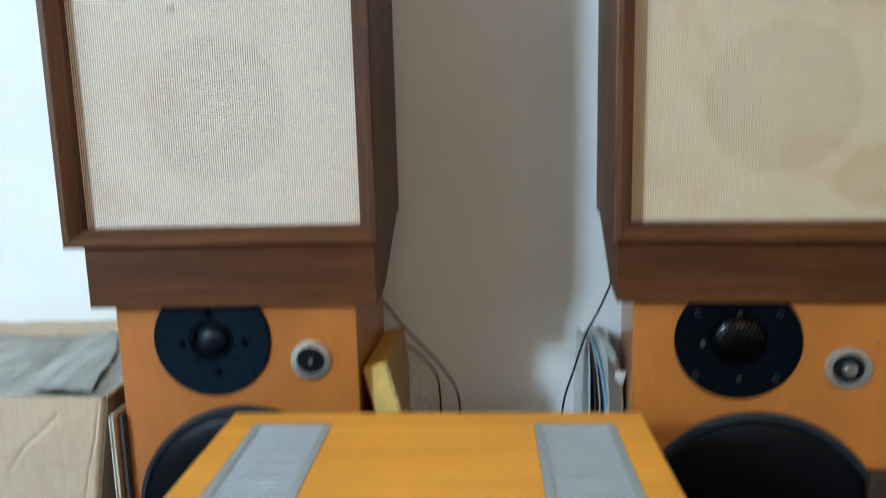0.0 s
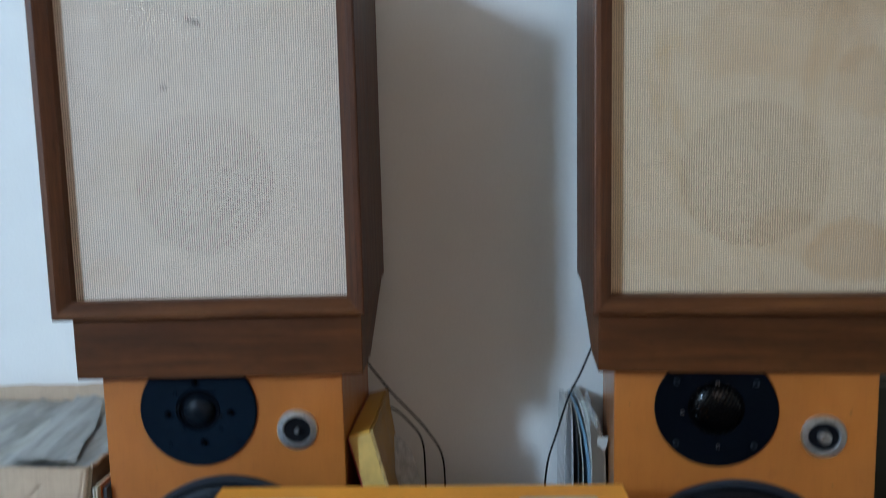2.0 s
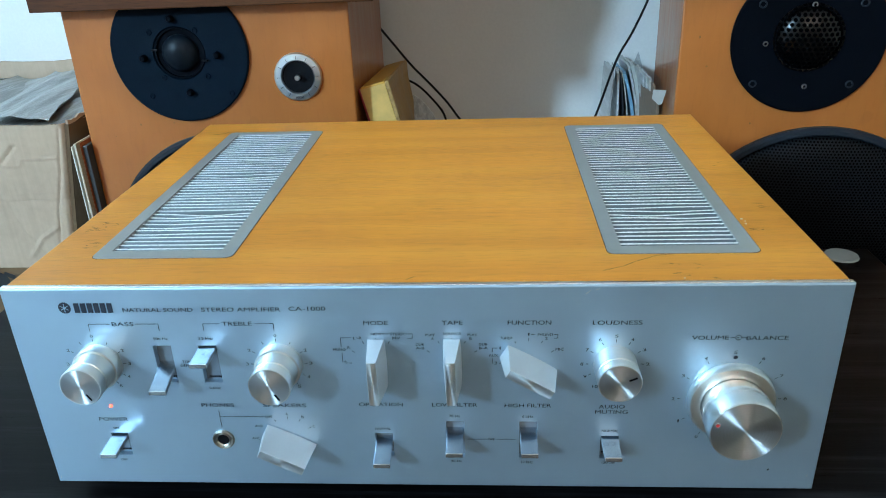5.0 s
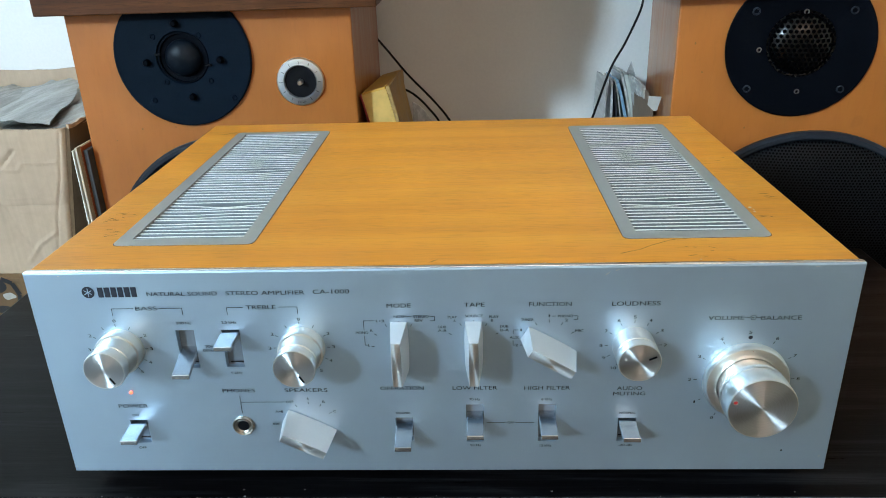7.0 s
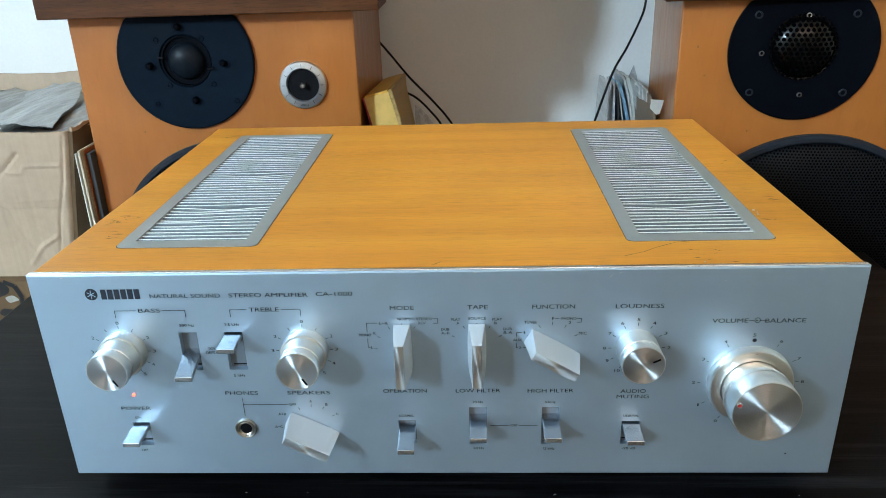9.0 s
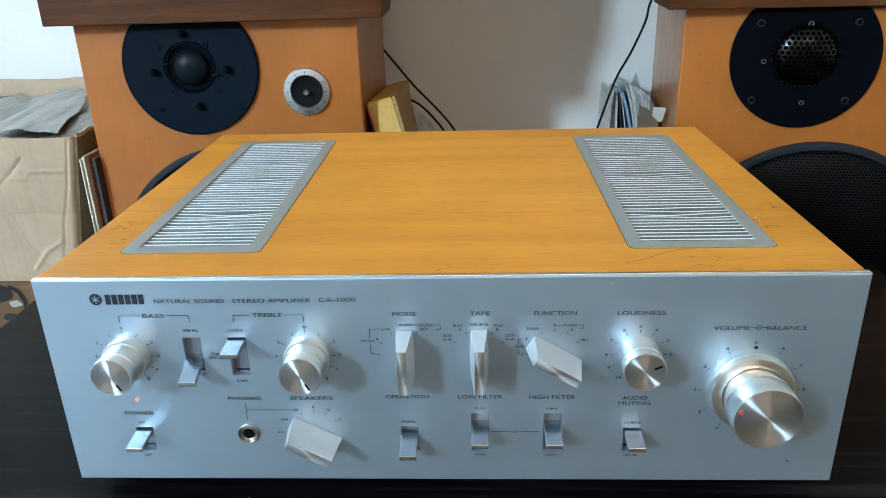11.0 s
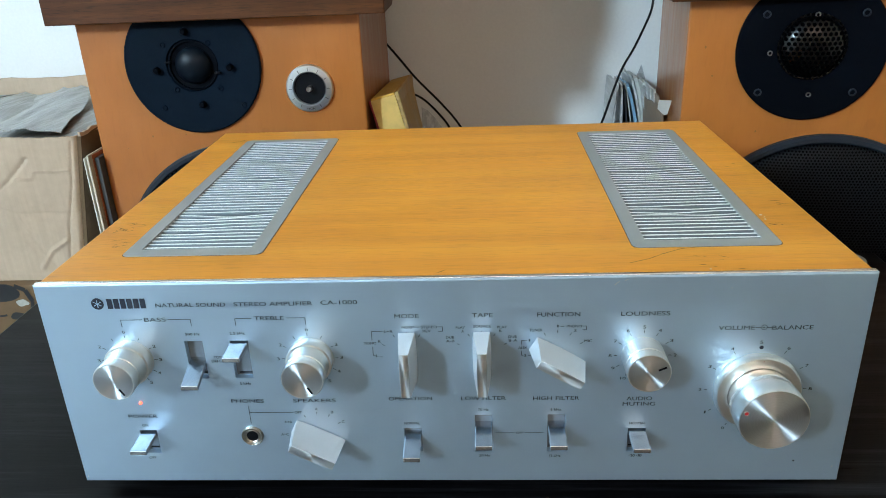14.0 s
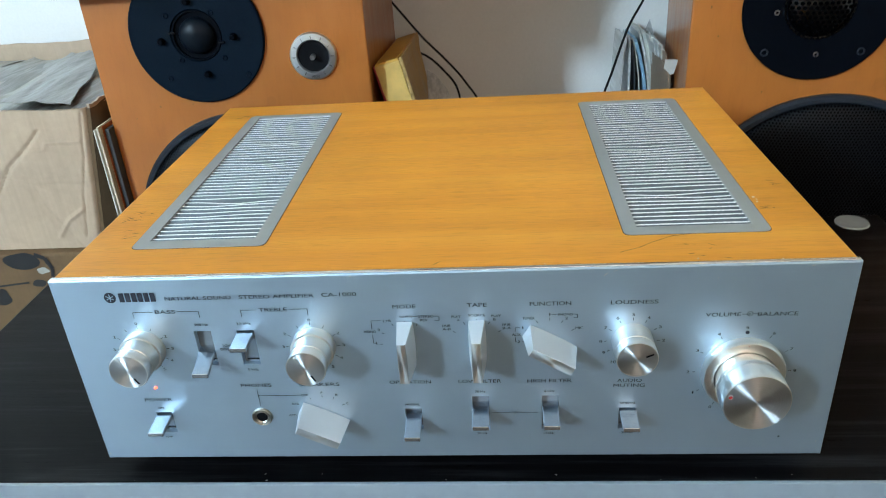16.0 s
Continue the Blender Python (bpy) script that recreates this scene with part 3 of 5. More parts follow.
def vent(x0, x1, bends):
    """Grey vent with a flat border and thin louvres; bends: (row, sag) of dented louvres."""
    v = new("vent_grille")
    v.parent = amp
    b = 0.0083
    bm = bmesh.new()
    zt = CT + 0.0004
    outer = [(x0 - 0.0006, VY0 - 0.0006), (x1 + 0.0006, VY0 - 0.0006), (x1 + 0.0006, VY1 + 0.0006), (x0 - 0.0006, VY1 + 0.0006)]
    r, ring = 0.0046, []
    for (cx, cy), (sx, sy), a0 in zip(outer, ((1, 1), (-1, 1), (-1, -1), (1, -1)), (180, 270, 0, 90)):
        ring += [(cx + sx * r + r * math.cos(radians(a0 + k * 22.5)), cy + sy * r + r * math.sin(radians(a0 + k * 22.5))) for k in range(5)]
    hole = [(x0 + b, VY0 + 0.0098), (x1 - b, VY0 + 0.0098), (x1 - b, VY1 - 0.0072), (x0 + b, VY1 - 0.0072)]
    top_o = [bm.verts.new((x, y, zt)) for x, y in ring]
    low_o = [bm.verts.new((x, y, zt - 0.0003)) for x, y in ring]
    top_i = [bm.verts.new((x, y, zt)) for x, y in hole]
    low_i = [bm.verts.new((x, y, zt - 0.010)) for x, y in hole]
    for c in range(4):
        fan = top_o[c * 5:c * 5 + 5]
        for k in range(4):
            bm.faces.new((top_i[c], fan[k], fan[k + 1]))
        nxt = (c + 1) % 4
        bm.faces.new((top_i[c], fan[4], top_o[nxt * 5], top_i[nxt]))
        bm.faces.new((top_i[c], top_i[nxt], low_i[nxt], low_i[c]))
    for k in range(20):
        bm.faces.new((top_o[k], low_o[k], low_o[(k + 1) % 20], top_o[(k + 1) % 20]))
    bmesh.ops.recalc_face_normals(bm, faces=bm.faces[:])
    me = part("vent_frame", bm, VENT_FRAME, v, "flat grey border")
    mid = Vector(((x0 + x1) / 2, (VY0 + VY1) / 2))
    rim = [(x + 0.0004 * (1 if x > mid.x else -1), y + 0.0004 * (1 if y > mid.y else -1)) for x, y in ring]
    bm = bmesh.new()
    for k in range(20):
        j = (k + 1) % 20
        bm.faces.new([bm.verts.new((*p, CT + 0.0001)) for p in (rim[k], rim[j], ring[j], ring[k])])
    part("vent_gap", bm, DARK_METAL, v, "thin dark gap round the border")
    part("vent_tray", made(box, x0 + b - 0.003, x1 - b + 0.003, VY0 + 0.004, VY1 - 0.003, zt - 0.012, zt - 0.0105), DARK_METAL, v)
    count, a, c = 44, hole[0][1], hole[2][1]
    pitch = (c - a) / count
    for k in range(count):
        sag = bends.get(k, (0, 0.5))
        bm = bmesh.new()
        n = 14
        rows = []
        for i in range(n + 1):
            u = i / n
            x = hole[0][0] - 0.0006 + u * (hole[1][0] - hole[0][0] + 0.0012)
            dip = 0.7 * sag[0] * math.exp(-((u - sag[1]) / 0.3) ** 2)
            wave = 0.00005 * math.sin(k * 1.7 + u * 4) - dip
            yb = a + (k + 0.5) * pitch - dip * 0.5
            sec = ((-0.0036, -0.0022), (-0.0010, -0.0016), (0.0001, -0.0008), (0.0004, 0.0), (0.0019, 0.0001), (0.0021, -0.0008), (-0.0034, -0.0032))
            rows.append([bm.verts.new((x, yb + dy, zt - 0.0008 + dz + wave)) for dy, dz in sec])
        for p, q in zip(rows, rows[1:]):
            for s in range(7):
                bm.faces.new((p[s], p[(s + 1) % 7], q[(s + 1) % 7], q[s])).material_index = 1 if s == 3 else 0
        bm.faces.new(rows[0]), bm.faces.new(rows[-1][::-1])
        bmesh.ops.recalc_face_normals(bm, faces=bm.faces[:])
        part("slat", bm, VENT_SLAT, v).data.materials.append(VENT_GLINT)
    return v


tagged(vent(*VENTS[0], {8: (0.0006, 0.25), 9: (0.0012, 0.3), 10: (0.0022, 0.55), 11: (0.0004, 0.3), 4: (0.0007, 0.2), 6: (0.0012, 0.25), 7: (0.0009, 0.3), 21: (0.0005, 0.55), 22: (0.0010, 0.5), 23: (0.0014, 0.55), 24: (0.0006, 0.5), 31: (0.0007, 0.6), 32: (0.0010, 0.65), 33: (0.0005, 0.6)}), "grey metal vent with dented louvres")
tagged(vent(*VENTS[1], {6: (0.0006, 0.6), 7: (0.0012, 0.7), 8: (0.0016, 0.4), 9: (0.0011, 0.6), 10: (0.0006, 0.2), 21: (0.0005, 0.5), 22: (0.0010, 0.45), 23: (0.0014, 0.4), 24: (0.0008, 0.5), 33: (0.0006, 0.4)}), "grey metal vent with dented louvres")

# front panel with seven switch slots
SW = 0.0053
SLOTS = ((-0.1446, 0.0752, 0.1002), (-0.1182, 0.0752, 0.1002), (-0.1832, 0.0218, 0.0386), (-0.0216, 0.0225, 0.0394), (0.0206, 0.0218, 0.0484), (0.0634, 0.0218, 0.0484), (0.1104, 0.0218, 0.0384))
bm = bmesh.new()
edge = 0.0007
gx = sorted({-AW, -AW + edge, AW - edge, AW, *[s[0] - SW for s in SLOTS], *[s[0] + SW for s in SLOTS]})
gz = sorted({0.0, edge, AH - edge, AH, *[s[1] for s in SLOTS], *[s[2] for s in SLOTS]})
grid = {}
for x in gx:
    for z in gz:
        grid[x, z] = bm.verts.new((x, 0.0006 if x in (gx[0], gx[-1]) or z in (gz[0], gz[-1]) else 0.0, z))
for xa, xb in zip(gx, gx[1:]):
    for za, zb in zip(gz, gz[1:]):
        mx, mz = (xa + xb) / 2, (za + zb) / 2
        if not any(abs(mx - s[0]) < SW and s[1] < mz < s[2] for s in SLOTS):
            bm.faces.new((grid[xa, za], grid[xb, za], grid[xb, zb], grid[xa, zb]))
ext = bmesh.ops.extrude_edge_only(bm, edges=[e for e in bm.edges if len(e.link_faces) == 1])
for v in ext["geom"]:
    if isinstance(v, bmesh.types.BMVert):
        v.co.y = 0.004
bmesh.ops.recalc_face_normals(bm, faces=bm.faces[:])
panel = part("front_panel", bm, PANEL, amp, "satin silver aluminium front panel with dark lettering")
part("panel_edge", made(box, -AW + 0.0006, AW - 0.0006, 0.0011, 0.0040, AH - 0.0001, AH + 0.0007, 0.0003), EDGE_ALU, amp, "bright bevelled top edge of the panel")


bm = bmesh.new()
for cx, cz, l, deg in ((0.094, 0.1330, 0.0035, 40), (0.099, 0.1348, 0.0022, 20), (0.205, 0.1352, 0.0020, 10), (0.155, 0.1290, 0.0008, 0), (-0.05, 0.1356, 0.0012, 0), (0.02, 0.1357, 0.0016, 5), (-0.21, 0.1352, 0.0012, 0), (0.226, 0.0105, 0.0012, 70), (-0.2285, 0.004, 0.0020, 80)):
    d, n = Vector((math.cos(radians(deg)), math.sin(radians(deg)))) * l / 2, Vector((-math.sin(radians(deg)), math.cos(radians(deg)))) * 0.00022
    bm.faces.new([bm.verts.new((cx + p.x, -0.00015, cz + p.y)) for p in (-d - n, d - n * 0.4, d + n * 0.4, -d + n)])
tagged(part("nicks", bm, WHITE_CARD, panel, "bright nicks in the metal"), kind="stuff")


def px(x, z):
    """A printed place on the panel, in metres, from the layout's millimetres."""
    return (x - (1.2 if x < 90 else 0.7 if x < 135 else 0.3)) / 1000, (z - (0.7 if x < -60 else 0.4 if x < 90 else 0.1)) / 1000


def lettering(text, x, z, width, height, name="lettering"):
    """Printed words centred at (x, z) of the panel, in millimetres, fitted to a width and height."""
    return part(name, letters([(text, x, z, width, height)]), INK, panel)


def letters(items):
    bm = bmesh.new()
    for text, x, z, width, height in items:
        cu = bpy.data.curves.new("text", "FONT")
        cu.body, cu.resolution_u = text, 3
        ob = new("text", cu)
        me = bpy.data.meshes.new_from_object(ob.evaluated_get(bpy.context.evaluated_depsgraph_get()))
        bpy.data.objects.remove(ob)
        co = [v.co for v in me.vertices]
        x0, x1 = min(c.x for c in co), max(c.x for c in co)
        y0, y1 = min(c.y for c in co), max(c.y for c in co)
        sx, sz = width / (x1 - x0) / 1000, height / (y1 - y0) / 1000
        ox, oz = px(x, z)
        for shift, up in ((-0.00003, 0.0), (0.00003, 0.00003)):
            vs = [bm.verts.new((ox + shift + (c.x - (x0 + x1) / 2) * sx, LETTER_Y - up, oz + (c.y - (y0 + y1) / 2) * sz)) for c in co]
            for p in me.polygons:
                try:
                    bm.faces.new([vs[i] for i in p.vertices])
                except ValueError:
                    pass
        bpy.data.meshes.remove(me)
        bpy.data.curves.remove(cu)
    return bm


def strokes(bm, lines, w=0.35):
    """Printed lines, in millimetres: (x0, z0, x1, z1)."""
    for xa, za, xb, zb in lines:
        d = Vector((xb - xa, zb - za)).normalized() * w / 2
        q = ((xa - d.y, za + d.x), (xa + d.y, za - d.x), (xb + d.y, zb - d.x), (xb - d.y, zb + d.x))
        ox, oz = px((xa + xb) / 2, (za + zb) / 2)
        bm.faces.new([bm.verts.new((ox + (a - (xa + xb) / 2) / 1000, LETTER_Y, oz + (b - (za + zb) / 2) / 1000)) for a, b in q])
    return bm


def dial(cx, cz, r_tick, r_num, marks, num_h=2.2, extra=(), hide=()):
    """Numbers and ticks round a knob: marks are (text, degrees clockwise from the top)."""
    items, lines = [], []
    for text, deg in marks:
        s, c = math.sin(radians(deg)), math.cos(radians(deg))
        if text:
            items.append((text, cx + r_num * s, cz + r_num * c, 0.8 if text == "1" else 1.7 if len(text) == 1 else 3.0, num_h * 0.85))
        lines.append((cx + (r_tick - 0.9) * s, cz + (r_tick - 0.9) * c, cx + (r_tick + 0.9) * s, cz + (r_tick + 0.9) * c))
    for item in items + list(extra):
        part("dial_numeral", letters([item]), INK, panel)
    for line in lines:
        part("dial_tick", strokes(bmesh.new(), [line]), INK, panel)


for text, x, z, w, h in (
        ("NATURAL SOUND", -141, 124.2, 40, 2.5), ("STEREO AMPLIFIER", -94, 124.2, 44.5, 2.5), ("CA-1000", -57, 124.2, 20.5, 2.6),
        ("BASS", -163, 115.2, 12.5, 2.5), ("TREBLE", -97.5, 115.2, 17, 2.5), ("500 Hz", -143, 105.6, 8.4, 1.7), ("2.5 kHz", -117, 105.8, 8.6, 1.7),
        ("TONE", -130, 90.2, 6.2, 1.7), ("DEFEAT", -130.2, 87.6, 8.8, 1.7), ("5 kHz", -117, 72.2, 6.6, 1.7),
        ("POWER", -183, 49.6, 18, 2.5), ("ON", -183, 43, 3.8, 1.6), ("OFF", -183, 19, 4.6, 1.6),
        ("PHONES", -117.5, 60, 19.5, 2.5), ("SPEAKERS", -77.5, 60, 25.5, 2.5), ("MODE", -19.8, 115, 13.5, 2.6), ("TAPE", 22.3, 115, 11.5, 2.6),
        ("FUNCTION", 64.3, 114.9, 23.5, 2.6), ("OPERATION", -20.7, 60.6, 25.5, 2.5), ("LOW FILTER", 22, 60.5, 26, 2.5), ("HIGH FILTER", 64, 60.2, 26.5, 2.5),
        ("NORMAL", -20.6, 43.2, 9, 1.7), ("70 Hz", 21.8, 52.6, 6.2, 1.7), ("20 Hz", 22, 19.6, 6.4, 1.7), ("6 kHz", 64, 52.4, 6.2, 1.7), ("12 kHz", 64, 19.2, 6.8, 1.7),
        ("OFF", 43, 36, 4, 1.6), ("LOUDNESS", 111, 114.4, 26.5, 2.6), ("AUDIO", 111, 59.3, 14.5, 2.5), ("MUTING", 111, 55.6, 18.5, 2.5),
        ("NORMAL", 111, 42.2, 9.4, 1.7), ("-20 dB", 111, 19, 8, 1.7), ("VOLUME", 160.5, 104.8, 19.5, 2.6), ("BALANCE", 190.5, 104.6, 22, 2.6)):
    lettering(text, x, z, w, h)

# maker's emblem and name as plain shapes
bm = bmesh.new()
bmesh.ops.create_circle(bm, cap_ends=True, segments=32, radius=0.0036, matrix=Matrix.Translation((-0.1953, LETTER_Y, 0.1250)) @ Matrix.Rotation(radians(90), 4, "X"))
part("maker_emblem", bm, INK, panel, "round dark printed emblem")
for k in range(6):
    bm = bmesh.new()
    bx = -0.1898 + k * 0.0038
    q = ((bx, 0.1218), (bx + 0.0031, 0.1218), (bx + 0.0031, 0.1280), (bx, 0.1280))
    bm.faces.new([bm.verts.new((x, LETTER_Y, z)) for x, z in q])
    part("maker_bar", bm, INK, panel, "dark printed bar")
bm = bmesh.new()
for k in range(3):
    a = radians(30 + 60 * k)
    d, n = Vector((math.cos(a), math.sin(a))) * 0.0026, Vector((-math.sin(a), math.cos(a))) * 0.00022
    bm.faces.new([bm.verts.new((-0.1953 + p.x, LETTER_Y - 0.0002, 0.1250 + p.y)) for p in (-d - n, d - n, d + n, -d + n)])
part("emblem_spokes", bm, PANEL, panel)

# printed lines and selector legends
for line in [(-183, 110.8, -183, 115.2), (-183, 115.2, -170.5, 115.2), (-155.5, 115.2, -142.6, 115.2), (-142.6, 115.2, -142.6, 110.8)]:
    part("printed_line", strokes(bmesh.new(), [line]), INK, panel)
for line in [(-117, 110.8, -117, 115.2), (-117, 115.2, -107.5, 115.2), (-87.5, 115.2, -77, 115.2), (-77, 115.2, -77, 110.8)]:
    part("printed_line", strokes(bmesh.new(), [line]), INK, panel)
for line in [(-117.5, 56.2, -117.5, 44), (-117.5, 51.8, -91, 51.8)]:
    part("printed_line", strokes(bmesh.new(), [line]), INK, panel)
for line in [(29, 36, 40, 36), (46, 36, 57, 36)]:
    part("printed_line", strokes(bmesh.new(), [line]), INK, panel)
for line in [(170.8, 104.8, 173.4, 104.8), (176.6, 104.8, 179.4, 104.8)]:
    part("printed_line", strokes(bmesh.new(), [line]), INK, panel)
bm = bmesh.new()
for k in range(24):
    a, b = 2 * math.pi * k / 24, 2 * math.pi * (k + 1) / 24
    bm.faces.new([bm.verts.new((0.175 + r * math.cos(t), LETTER_Y, 0.1048 + r * math.sin(t))) for r, t in ((0.0017, a), (0.0013, a), (0.0013, b), (0.0017, b))])
strokes(bm, [(174.5, 104.8, 175.5, 104.8)], 0.8)
part("balance_symbol", bm, INK, panel)
dial(-20.5, 89, 15.3, 18, [("", 0), ("", -28), ("", 28), ("", -60), ("", -90)], extra=(
    ("NORM", -19.4, 108, 7, 1.7), ("STEREO", -7.6, 108, 9, 1.7), ("REV", -9, 105.4, 4.4, 1.7), ("L+R", -30.6, 105.4, 4.8, 1.7), ("MONO", -41.5, 98, 7, 1.7), ("R", -36, 99.2, 1.4, 1.7), ("L", -38, 89.8, 1.3, 1.7)))
for line in [(-15.6, 108, -13, 108), (-2.6, 108, 0, 108), (0, 108, 0, 105.2), (0, 105.2, -2.6, 105.2), (-40.2, 105.6, -34.4, 105.6), (-40.2, 105.6, -40.2, 100), (-40.2, 95.6, -40.2, 89.8), (-40.2, 89.8, -39, 89.8)]:
    part("printed_line", strokes(bmesh.new(), [line]), INK, panel)
dial(21.7, 89, 15.3, 18, [("", 0), ("", -28), ("", 28), ("", -60), ("", 60)], extra=(
    ("PLAY", 10, 107.4, 5.2, 1.6), ("A", 11.2, 105, 1.4, 1.6), ("SOURCE", 22, 108, 9.8, 1.7), ("PLAY", 33.2, 107.4, 5.4, 1.6), ("B", 32.2, 105, 1.4, 1.6), ("DUB", 4, 101.2, 4.6, 1.6), ("A-B", 4, 98.8, 4.8, 1.6), ("DUB", 39, 101.2, 4.6, 1.6), ("B-A", 39.2, 98.8, 4.8, 1.6)))
dial(64, 89, 15.3, 18, [("", 0), ("", -28), ("", 28), ("", -60), ("", 60), ("", -90)], extra=(
    ("TUNER", 51.8, 105.2, 7, 1.7), ("1", 64, 107.6, 0.7, 1.7), ("PHONO", 73, 107.4, 8.2, 1.7), ("2", 73.6, 104.8, 1.5, 1.7), ("MIC", 81, 98, 4.4, 1.7), ("AUX", 44.6, 94, 5, 1.7), ("1", 48.4, 98.8, 0.7, 1.7), ("2", 46, 89, 1.5, 1.7)))
for line in [(65.4, 107.4, 67.4, 107.4), (77.6, 107.4, 79.8, 107.4), (79.8, 107.4, 79.8, 105), (79.8, 105, 77.6, 105), (44, 98.8, 47, 98.8), (44, 98.8, 44, 96.2), (44, 92, 44, 89), (44, 89, 45, 89)]:
    part("printed_line", strokes(bmesh.new(), [line]), INK, panel)
dial(-77, 36, 15.0, 17.8, [("", 0), ("", 28), ("", 58), ("", -30), ("", -62), ("", -92)], extra=(
    ("OFF", -88, 51.8, 4.4, 1.7), ("A", -77, 54, 1.5, 1.7), ("B", -67.8, 51.8, 1.4, 1.7), ("C", -61.8, 45, 1.5, 1.7), ("A+B", -95, 45, 4.6, 1.7), ("A+C", -98, 36, 4.6, 1.7)))
TONE = [("0", 0), ("", -30), ("", 30), ("2", -61), ("3", -91), ("2", 61), ("3", 90), ("4", 119), ("5", 147), ("4", -119)]
dial(-183, 89, 15.6, 18.4, TONE)
dial(-77, 89, 15.6, 18.4, TONE)
dial(111, 88, 15.0, 18.0, [("5", 0), ("4", 29), ("3", 59), ("2", 90), ("6", -29), ("7", -59), ("8", -90), ("9", -117), ("10", -146)])
dial(175, 65, 27.5, 30.6, [("", 0), ("4", -30), ("6", 30), ("3", -60), ("7", 60), ("2", -90), ("8", 90), ("1", -120), ("9", 120), ("0", -150)], extra=(("5", 175, 95.6, 1.8, 1.9),))
for dot_x, dot_z, dot_r in ((0.175, 0.0922, 0.0012), (0.203, 0.0148, 0.0006)):
    bm = bmesh.new()
    bmesh.ops.create_circle(bm, cap_ends=True, segments=20, radius=dot_r, matrix=Matrix.Translation((dot_x, LETTER_Y - 0.0001, dot_z)) @ Matrix.Rotation(radians(90), 4, "X"))
    part("index_dot", bm, INK, panel)


def knob(x, z, notch, label, flanged=True):
    """A turned knob: a wide skirt, a barrel, a groove and a cap; the plain one has no skirt."""
    if flanged:
        tip = 0.0240
        prof = ((0.0131, 0.0), (0.0132, -0.0006), (0.0132, -0.0068), (0.0129, -0.0074), (0.0119, -0.0076), (0.0117, -0.0080), (0.0116, -0.0165), (0.0111, -0.0169), (0.0111, -0.0183), (0.0116, -0.0187))
    else:
        tip = 0.0194
        prof = ((0.0118, 0.0), (0.0118, -0.0124), (0.0114, -0.0127), (0.0114, -0.0133), (0.0118, -0.0136))
    k = part("knob", made(lathe, x, z, (*prof, (0.0118, 0.0008 - tip), (0.0114, -tip), (0.0110, -tip)), 72), KNOB, amp, label, True)
    part("knob_face", made(lathe, x, z, ((0.0110, -tip), (0.0, -tip)), 72), KNOB_FACE, k, "spun metal face")
    a = radians(notch)
    d, n = Vector((math.sin(a), math.cos(a))), Vector((math.cos(a), -math.sin(a)))
    q = [Vector((x, z)) + d * r + n * s for r, s in ((0.0050, -0.0006), (0.0050, 0.0006), (0.0096, 0.0006), (0.0096, -0.0006))]
    bm = bmesh.new()
    bm.faces.new([bm.verts.new((p.x, -tip - 0.00015, p.y)) for p in q])
    part("notch", bm, BLACK, k, "black index line")
    return k


knob(-0.1832, 0.0882, 150, "turned aluminium tone knob")
knob(-0.0776, 0.0884, 150, "turned aluminium tone knob")
knob(0.1103, 0.0879, 66, "plain turned aluminium loudness knob", False)

# volume knob inside the balance ring
ring = part("balance_ring", made(lathe, 0.175, 0.065, ((0.0236, 0.0), (0.0240, -0.0010), (0.0238, -0.0046), (0.0228, -0.0060), (0.0196, -0.0068), (0.0176, -0.0066), (0.0174, -0.0050)), 96), KNOB, amp, "wide aluminium balance ring", True)
vol = part("volume_knob", made(lathe, 0.175, 0.065, ((0.0172, -0.0040), (0.0172, -0.0160), (0.0178, -0.0166), (0.0178, -0.0172), (0.0186, -0.0180), (0.0188, -0.0190), (0.0188, -0.0290), (0.0183, -0.0300), (0.0180, -0.0300)), 96), KNOB, amp, "large turned aluminium volume knob", True)
part("knob_face", made(lathe, 0.175, 0.065, ((0.0180, -0.0300), (0.0, -0.0300)), 96), KNOB_FACE, vol, "spun metal face")
bm = bmesh.new()
for k in range(120):
    a = 2 * math.pi * k / 120
    m = Matrix.Translation((0.175, 0, 0.065)) @ Matrix.Rotation(a, 4, "Y")
    vs = box(bm, 0.0172, 0.0185, -0.0176, -0.0140, -0.00022, 0.00022)
    bmesh.ops.transform(bm, matrix=m, verts=vs)
part("knurl", bm, KNOB, vol)
dot = part("index_dot", made(lathe, 0.160, 0.0694, ((0.0016, -0.0298), (0.0015, -0.0303), (0.0011, -0.0303), (0.0010, -0.0299)), 20), KNOB, vol, "small red index dot in a metal rim", True)
part("red_centre", made(lathe, 0.160, 0.0694, ((0.0011, -0.03005), (0.0, -0.0302)), 16), RED_DOT, dot)
bm = bmesh.new()
bmesh.ops.create_uvsphere(bm, u_segments=10, v_segments=6, radius=0.0006, matrix=Matrix.Translation((0.175, -0.0058, 0.065 + 0.0215)))
part("index_dot", bm, RED_DOT, ring)


